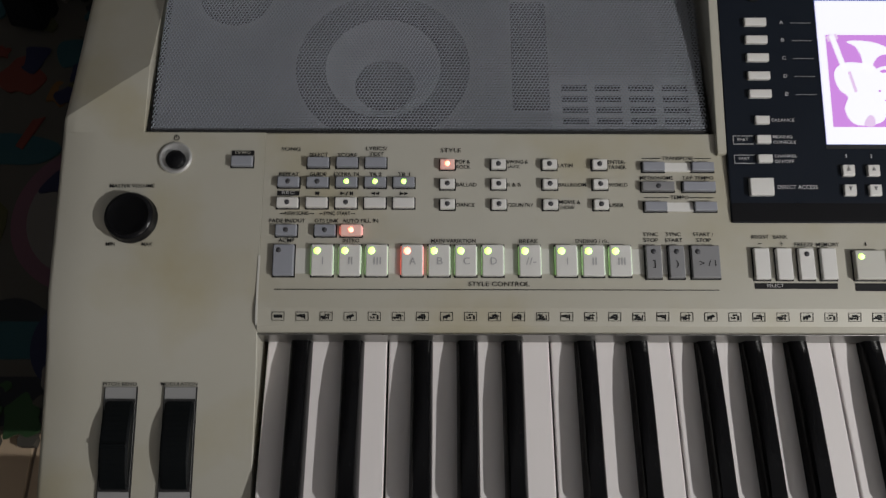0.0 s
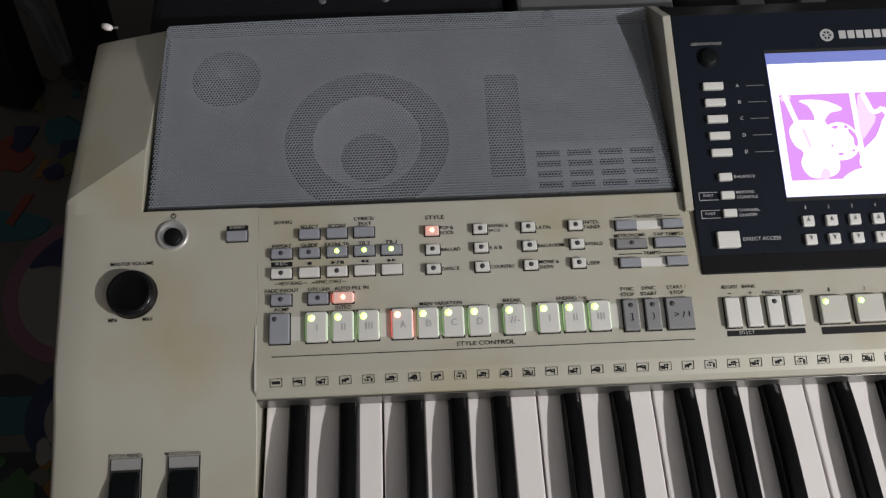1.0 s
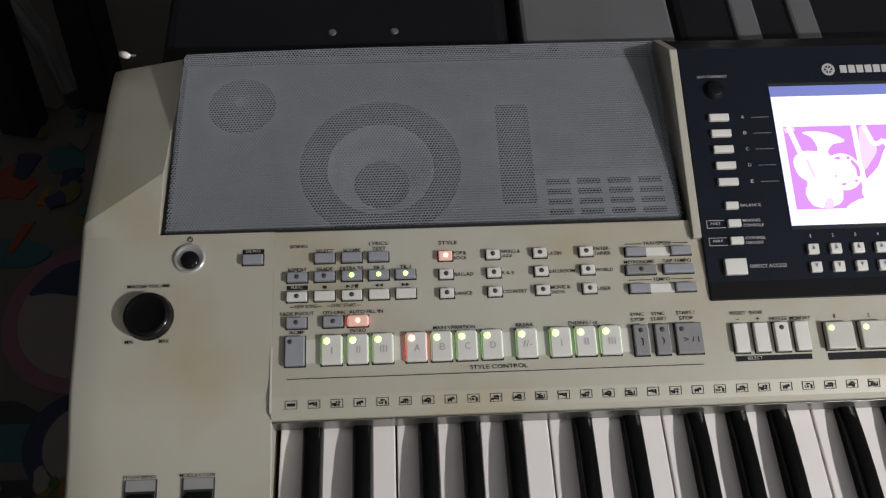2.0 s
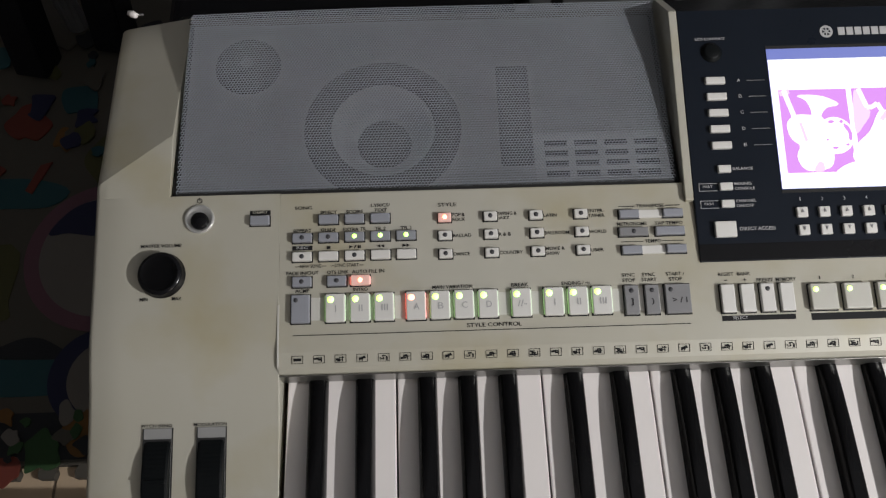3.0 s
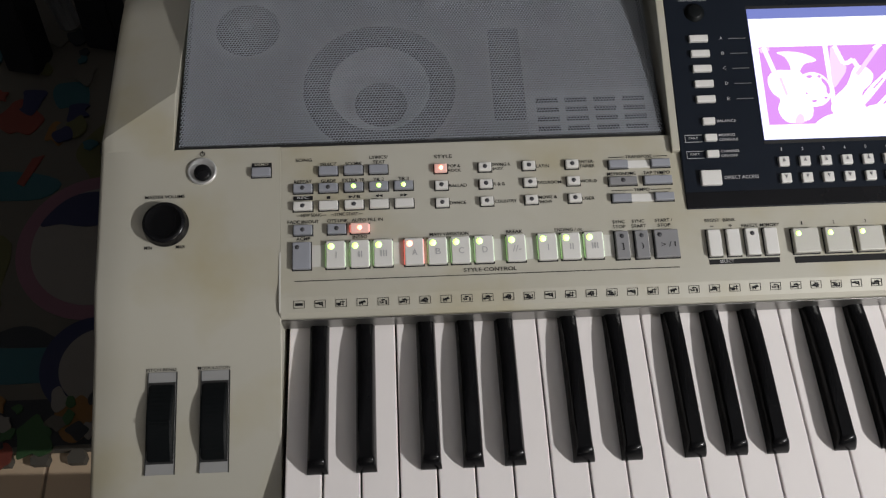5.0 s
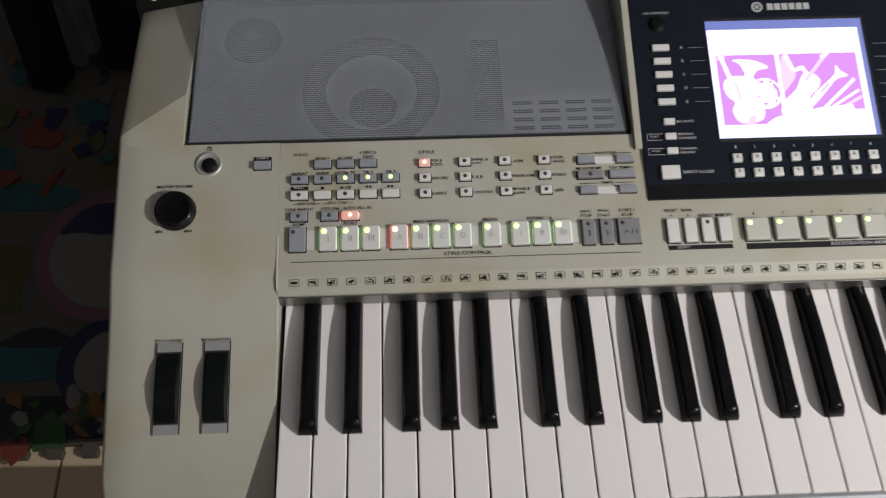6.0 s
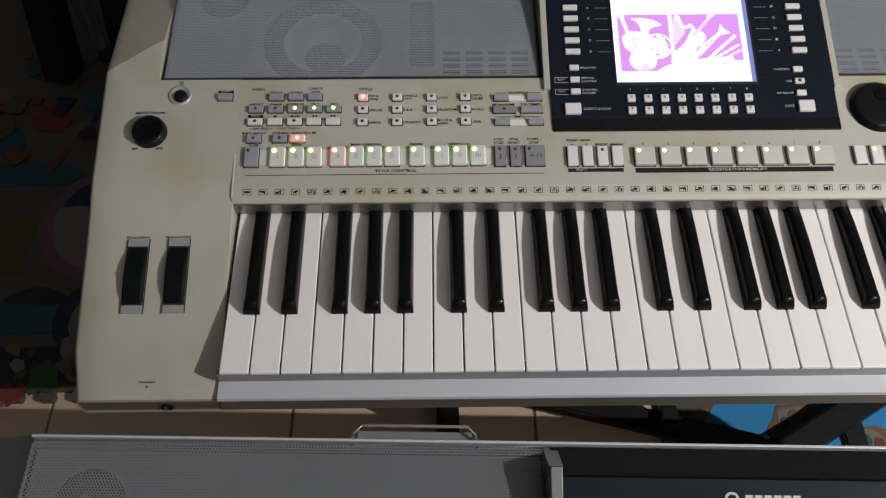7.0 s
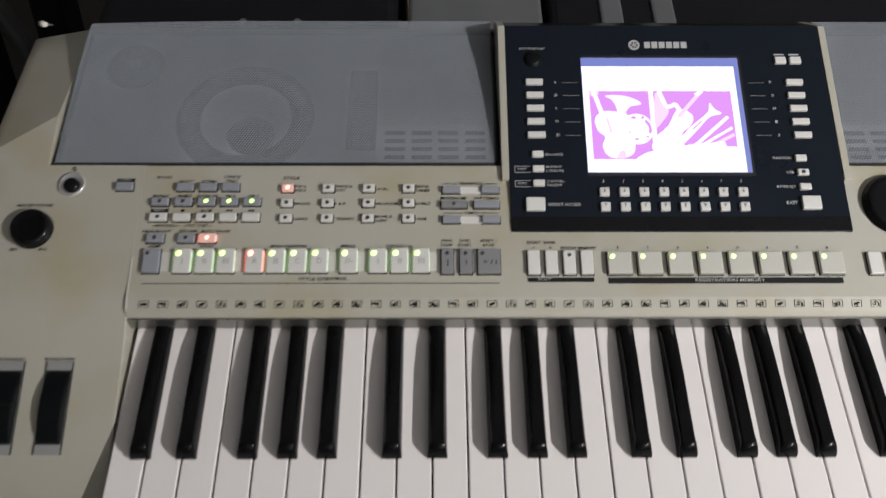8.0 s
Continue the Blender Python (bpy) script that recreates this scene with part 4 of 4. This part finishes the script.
part("slip_rail", box(-0.0028, 0.8518, -0.0165, -0.0005, Z0 - 0.034, Z0 - 0.0135), COOL, second)
part("key_bed", box(-0.0025, 0.8515, 0.001, 0.1645, Z0 - 0.034, Z0 - 0.016), GAP, second)
speaker_bay(second, -0.0722, 0.2665, Z0 + 0.0418, False)
speaker_bay(second, 0.5285, 0.2665, Z0 + 0.0418, True)
unit2 = part("screen_unit", wedge(0.270, 0.5205, 0.2095, 0.3820, 0.0009, Z0 + 0.027), SLATE, second, "dark slate screen panel")
part("dark_ledge", box(0.2655, 0.5230, 0.3860, 0.4085, Z0 + 0.026, Z0 + 0.0520), BLACK, second, "gloss black ledge behind the screen")
part("back_rim", box(-0.076, 0.8518, 0.4126, 0.4145, Z0 - 0.03, Z0 + 0.0475, 0.0006), RAIL, second, "thin bright rim along the back edge")
for x0 in (0.2625, 0.5188):
    part("trim_post", wedge(x0, x0 + 0.0072, 0.250, 0.388, 0.0012, Z0 + 0.03, 0.0005), COOL, second)
    part("post_top", prism([(0.3885, Z0 + 0.03), (0.3885, Z0 + 0.0750), (0.4105, Z0 + 0.047), (0.4105, Z0 + 0.03)], x0 - 0.001, x0 + 0.0078), COOL, second)
part("emblem", turned([(0.0045, 0.0), (0.0045, 0.0003), (0.0030, 0.0003), (0.0030, 0.0)], 32), WHITEINK, unit2, "pale ring emblem", on_panel(0.3722, 0.3705, 0.001))
for i in range(6):
    x = 0.3803 + 0.0058 * i
    part("emblem_bar", box(-0.0023, 0.0023, -0.0028, 0.0028, 0, 0.0003), WHITEINK, unit2, "", on_panel(x + 0.0023, 0.3705, 0.001))
for k in range(36):
    link("white_key", white, second, Matrix.Translation((k * PITCH, 0, Z0)))
for octave in range(5):
    for off in (0.0205, 0.0506, 0.0905, 0.1168, 0.1428):
        link("black_key", black, second, Matrix.Translation((octave * 7 * PITCH + off, 0.0505, Z0)))
rest = part("rest_bracket", tube([(0.135, 0.4120, Z0 + 0.040), (0.137, 0.4180, Z0 + 0.0485), (0.142, 0.4225, Z0 + 0.050), (0.212, 0.4225, Z0 + 0.050), (0.217, 0.4180, Z0 + 0.0485), (0.2185, 0.4120, Z0 + 0.040)], 0.0011), CHROME, second, "thin silver wire bracket for a music rest")
part("bracket_plate", box(0.139, 0.215, 0.4150, 0.4215, Z0 + 0.040, Z0 + 0.0425), COOL, rest)
for ob in second.children:
    if ob.name.startswith(("speaker_grille", "grille_edge")):
        ob.material_slots[0].link = "OBJECT"
        ob.material_slots[0].material = GRILLE_SHADED
second.matrix_basis = Matrix.Translation((-0.097, -0.072, Z0 + 0.060)) @ Matrix.Rotation(radians(-1.5), 4, "Z") @ Matrix.Translation((0.0722, -0.4125, -(Z0 + 0.0462)))

# ---- stands ----
stand = thing("keyboard_stand", 0.4, 0.12, 0, "black steel keyboard stand on the floor", "stand", "keyboard stands")


def beam(a, b, w, h, up=(0, 0, 1)):
    a, b = Vector(a), Vector(b)
    d = (b - a).normalized()
    s = d.cross(Vector(up)).normalized() * w / 2
    u = s.cross(d).normalized() * h / 2
    bm = bmesh.new()
    va = [bm.verts.new(a + s * i + u * j) for i, j in ((-1, -1), (1, -1), (1, 1), (-1, 1))]
    vb = [bm.verts.new(b + s * i + u * j) for i, j in ((-1, -1), (1, -1), (1, 1), (-1, 1))]
    bm.faces.new(va), bm.faces.new(vb[::-1])
    for i in range(4):
        bm.faces.new((va[i], vb[i], vb[(i + 1) % 4], va[(i + 1) % 4]))
    bmesh.ops.recalc_face_normals(bm, faces=bm.faces)
    bmesh.ops.bevel(bm, geom=list(bm.edges), offset=0.003, segments=2, affect="EDGES")
    return bm


# the first bar's black also stands in for a shadow band on the floor
part("floor_bar", beam((0.20, 0.211, 0.024), (0.62, 0.100, 0.024), 0.030, 0.022), STEEL, stand)
part("floor_bar", beam((0.86, 0.235, 0.034), (0.60, 0.086, 0.034), 0.034, 0.036), STEEL, stand)
part("joint", box(0.458, 0.482, 0.127, 0.157, 0.012, 0.055, 0.004), STEEL, stand)
part("upright", beam((0.182, 0.14, 0.012), (0.182, 0.14, 0.43), 0.022, 0.03, (0, 1, 0)), STEEL, stand)
part("upright", beam((0.72, 0.17, 0.012), (0.72, 0.17, 0.43), 0.022, 0.03, (0, 1, 0)), STEEL, stand)
for x in (0.182, 0.72):
    part("arm", beam((x, 0.02, 0.4215), (x, 0.39, 0.4215), 0.024, 0.018), STEEL, stand)
    part("foot", beam((x, -0.02, 0.0115), (x, 0.36, 0.0115), 0.03, 0.023), STEEL, stand)
copy_thing(stand, Matrix.Translation((0.36, -0.385, 0.012)))["label"] = "black steel keyboard stand under the second keyboard"

# ---- floor tiles ----
tile = to_mesh("tile", box(0.002, 0.328, 0.002, 0.328, -0.012, 0.0, 0.0012, 1), TILE)
for i in range(-6, 9):
    for j in range(-7, 6):
        link("tile", tile, floor, Matrix.Translation((i * 0.33 - 0.03, j * 0.33 + 0.08, 0)))

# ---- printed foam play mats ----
# foam colours scaled down, which puts the dim floor's shade into them
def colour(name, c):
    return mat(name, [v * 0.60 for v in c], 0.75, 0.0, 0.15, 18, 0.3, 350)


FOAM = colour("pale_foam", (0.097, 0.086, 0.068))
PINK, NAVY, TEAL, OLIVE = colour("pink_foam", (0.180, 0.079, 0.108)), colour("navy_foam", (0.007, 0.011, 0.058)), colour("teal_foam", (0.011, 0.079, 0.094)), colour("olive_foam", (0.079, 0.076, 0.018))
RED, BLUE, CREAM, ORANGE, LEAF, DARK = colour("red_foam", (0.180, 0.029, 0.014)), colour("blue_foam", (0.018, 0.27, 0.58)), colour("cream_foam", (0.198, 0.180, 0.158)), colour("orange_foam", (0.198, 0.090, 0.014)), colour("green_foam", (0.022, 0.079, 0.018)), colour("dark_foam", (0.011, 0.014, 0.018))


def patch(owner, points, material, z=0.012, smooth=True, label=""):
    n, out = len(points), []
    for i in range(n):
        p0, p1, p2, p3 = (Vector(points[(i + k) % n]) for k in (-1, 0, 1, 2))
        for s in ((0.0, 0.25, 0.5, 0.75) if smooth else (0.0,)):
            out.append(tuple(0.5 * ((2 * p1) + (p2 - p0) * s + (2 * p0 - 5 * p1 + 4 * p2 - p3) * s * s + (3 * p1 - p0 - 3 * p2 + p3) * s ** 3)))
    return part("printed_shape", prism(out, z - 0.002, z + 0.0008, "z"), material, owner, label)


def circle(cx, cy, r, n=16, wob=0.0, seed=0):
    rnd = random.Random(seed)
    return [(cx + r * (1 + rnd.uniform(-wob, wob)) * math.cos(2 * math.pi * i / n), cy + r * (1 + rnd.uniform(-wob, wob)) * math.sin(2 * math.pi * i / n)) for i in range(n)]


left_mat = thing("play_mat", -0.6, 0.7, 0, "foam play mat with jigsaw edge and printed shapes, darkened for shade", "play mat", "play mats")
edge = []
x = -1.30
while x < -0.12:
    edge += [(x, 0.206), (x + 0.014, 0.206), (x + 0.010, 0.198), (x + 0.012, 0.190), (x + 0.030, 0.190), (x + 0.032, 0.198), (x + 0.028, 0.206)]
    x += 0.0435
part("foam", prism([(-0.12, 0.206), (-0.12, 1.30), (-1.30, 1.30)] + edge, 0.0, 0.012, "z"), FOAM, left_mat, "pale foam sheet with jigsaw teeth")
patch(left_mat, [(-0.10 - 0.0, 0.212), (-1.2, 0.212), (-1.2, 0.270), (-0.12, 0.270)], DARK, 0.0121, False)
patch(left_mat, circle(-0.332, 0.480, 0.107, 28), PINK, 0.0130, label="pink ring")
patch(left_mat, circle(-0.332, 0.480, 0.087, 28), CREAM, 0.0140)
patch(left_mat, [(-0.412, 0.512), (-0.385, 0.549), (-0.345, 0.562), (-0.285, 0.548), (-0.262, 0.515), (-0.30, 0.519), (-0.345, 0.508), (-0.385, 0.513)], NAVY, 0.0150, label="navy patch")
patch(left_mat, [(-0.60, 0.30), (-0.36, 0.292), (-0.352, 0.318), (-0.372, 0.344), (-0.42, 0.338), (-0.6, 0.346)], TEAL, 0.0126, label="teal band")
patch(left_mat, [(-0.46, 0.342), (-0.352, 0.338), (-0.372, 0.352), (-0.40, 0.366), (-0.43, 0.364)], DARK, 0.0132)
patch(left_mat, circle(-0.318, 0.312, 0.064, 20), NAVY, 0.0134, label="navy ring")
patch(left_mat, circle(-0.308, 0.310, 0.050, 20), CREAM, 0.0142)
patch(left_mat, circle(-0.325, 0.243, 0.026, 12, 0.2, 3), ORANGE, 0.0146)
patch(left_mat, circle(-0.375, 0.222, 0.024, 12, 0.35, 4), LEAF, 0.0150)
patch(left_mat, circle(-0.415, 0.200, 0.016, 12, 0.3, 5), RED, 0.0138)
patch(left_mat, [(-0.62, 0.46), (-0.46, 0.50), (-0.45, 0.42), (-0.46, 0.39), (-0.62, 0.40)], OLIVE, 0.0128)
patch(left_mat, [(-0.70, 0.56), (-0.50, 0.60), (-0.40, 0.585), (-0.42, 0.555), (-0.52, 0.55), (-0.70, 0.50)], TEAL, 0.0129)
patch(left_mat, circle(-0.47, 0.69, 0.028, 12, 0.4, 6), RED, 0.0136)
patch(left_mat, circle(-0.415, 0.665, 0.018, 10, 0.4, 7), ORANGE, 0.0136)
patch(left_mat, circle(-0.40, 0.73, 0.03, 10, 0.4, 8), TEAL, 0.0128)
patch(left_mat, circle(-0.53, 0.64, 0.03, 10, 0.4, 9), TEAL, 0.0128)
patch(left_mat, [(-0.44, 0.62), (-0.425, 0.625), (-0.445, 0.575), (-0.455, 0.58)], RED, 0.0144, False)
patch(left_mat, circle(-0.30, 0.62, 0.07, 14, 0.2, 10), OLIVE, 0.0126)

blots = random.Random(11)
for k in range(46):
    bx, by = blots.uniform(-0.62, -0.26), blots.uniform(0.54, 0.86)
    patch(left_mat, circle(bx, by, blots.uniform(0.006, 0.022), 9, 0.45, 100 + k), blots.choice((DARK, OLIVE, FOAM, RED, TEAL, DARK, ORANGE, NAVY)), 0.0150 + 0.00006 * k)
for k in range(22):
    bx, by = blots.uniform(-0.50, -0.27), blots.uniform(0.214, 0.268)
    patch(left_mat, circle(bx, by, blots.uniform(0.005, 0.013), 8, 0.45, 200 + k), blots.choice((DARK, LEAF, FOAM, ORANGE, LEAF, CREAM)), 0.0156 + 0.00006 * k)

right_mat = thing("play_mat", 0.95, 0.4, 0, "foam play mat printed with blue discs and small shapes", "play mat", "play mats")
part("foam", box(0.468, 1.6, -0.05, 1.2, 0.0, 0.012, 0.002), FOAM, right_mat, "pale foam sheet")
patch(right_mat, circle(0.66, 0.10, 0.152, 24, 0.02, 2), ORANGE, 0.0122)
patch(right_mat, circle(0.665, 0.10, 0.145, 24, 0.03, 1), BLUE, 0.0132, label="blue disc")
patch(right_mat, circle(0.93, 0.11, 0.14, 24, 0.03, 4), BLUE, 0.0136)
for i, (cx, cy, r) in enumerate(((0.652, 0.135, 0.040), (0.742, 0.098, 0.042), (0.86, 0.13, 0.04))):
    patch(right_mat, circle(cx, cy, r, 14, 0.12, 20 + i), ORANGE, 0.0142 + 0.0002 * i)
    patch(right_mat, circle(cx, cy, r * 0.82, 14, 0.15, 30 + i), CREAM, 0.0150 + 0.0002 * i)
    for j in range(7):
        a = j * 0.9 + i
        patch(right_mat, circle(cx + r * 0.5 * math.cos(a), cy + r * 0.5 * math.sin(a), r * 0.2, 9, 0.3, 40 + 9 * i + j), (RED, TEAL, ORANGE, LEAF, PINK, BLUE, CREAM)[j], 0.0158 + 0.0002 * j)

# ---- things in the dark behind ----
SHEEN = mat("dark_vinyl", (0.008, 0.008, 0.010), 0.5, 0.0, 0.3, 20, 0.2, 300, 0.15)
GREYMETAL = mat("grey_sheet_metal", (0.16, 0.165, 0.17), 0.5, 0.4, 0.2, 15, 0.1, 300)
cab = thing("loudspeaker", 0.02, 0.62, 0, "black vinyl loudspeaker cabinet standing behind the keyboard", "loudspeaker")
part("cabinet", box(-0.13, 0.178, 0.47, 0.80, 0.0, 0.455, 0.012, 3), SHEEN, cab)
for x in (-0.10, 0.148):
    part("corner_guard", box(x - 0.02, x + 0.02, 0.468, 0.50, 0.43, 0.457, 0.006), RUBBER, cab)
for x in (0.02, 0.075):
    part("screw", turned([(0.004, 0), (0.003, 0.002), (0, 0.0025)], 12), GREYMETAL, cab, "", Matrix.Translation((x, 0.53, 0.4545)))
rack = thing("metal_cabinet", 0.27, 0.6, 0, "grey sheet metal cabinet with two dark screws, behind the keyboard", "cabinet")
part("body", box(0.188, 0.324, 0.45, 0.75, 0.0, 0.46, 0.004), GREYMETAL, rack)
for x in (0.213, 0.312):
    part("screw", turned([(0.006, 0), (0.005, 0.0022), (0, 0.0025)], 14), RUBBER, rack, "", Matrix.Translation((x, 0.500, 0.4598)))
tall = thing("equipment_case", 0.55, 0.65, 0, "black equipment case with grey metal strips, behind the keyboard", "case")
part("body", box(0.336, 0.86, 0.46, 0.80, 0.0, 0.44, 0.008), SHEEN, tall)
for x in (0.40, 0.455):
    part("strip", box(x - 0.012, x + 0.012, 0.455, 0.80, 0.3, 0.4435, 0.003), GREYMETAL, tall)
stool = thing("stool", -0.45, 0.95, 0, "black padded stool with dark tapered legs, standing on the play mat", "stool")
part("seat", box(-0.62, -0.28, 0.86, 1.2, 0.40, 0.46, 0.02, 3), SHEEN, stool)
for x, y in ((-0.47, 0.79), (-0.36, 0.83), (-0.58, 1.15), (-0.30, 1.15)):
    part("leg", beam((x, y, 0.012), (x + 0.02, y + 0.10, 0.41), 0.05, 0.05), SHEEN, stool)
part("pale_strap", tube([(-0.42, 0.86, 0.02), (-0.425, 0.865, 0.12), (-0.45, 0.87, 0.24), (-0.50, 0.88, 0.38)], 0.016), GREYMETAL, stool, "pale grey curved strap")
plug = thing("audio_plug", -0.124, 0.412, Z0 + 0.03, "small pale plug with a bright pin at the keyboard's back corner", "plug")
part("plug_body", turned([(0.0, -0.0042), (0.002, -0.0038), (0.0026, 0.0), (0.002, 0.004), (0.0, 0.0045)], 16), IVORY, plug, "", pose(-0.1195, 0.4205, Z0 + 0.0395, 60, 60, 30), True)
part("pin", tube([(-0.1195, 0.4205, Z0 + 0.0385), (-0.1120, 0.4215, Z0 + 0.0375)], 0.0009), CHROME, plug)

# ---- turn the print into meshes ----
bpy.context.view_layer.update()
graph = bpy.context.evaluated_depsgraph_get()
for ob, m, width, parent, ink, align, height in queue:
    me = bpy.data.meshes.new_from_object(ob.evaluated_get(graph))
    co = np.zeros(len(me.vertices) * 3)
    me.vertices.foreach_get("co", co)
    co = co.reshape(-1, 3)
    low, high = co.min(0), co.max(0)
    span = np.maximum(high - low, 1e-6)
    kx, ky = width / span[0], height / max(span[1], 0.45)
    shift = {"c": (low[0] + high[0]) / 2, "l": low[0], "r": high[0]}[align]
    co[:, 0] = (co[:, 0] - shift) * kx
    co[:, 1] = (co[:, 1] - (low[1] + high[1]) / 2) * ky
    me.vertices.foreach_set("co", co.ravel())
    me.materials.clear()
    me.materials.append(ink)
    me.name = "lettering"
    link("lettering", me, parent, m)
    curve = ob.data
    bpy.data.objects.remove(ob)
    bpy.data.curves.remove(curve)
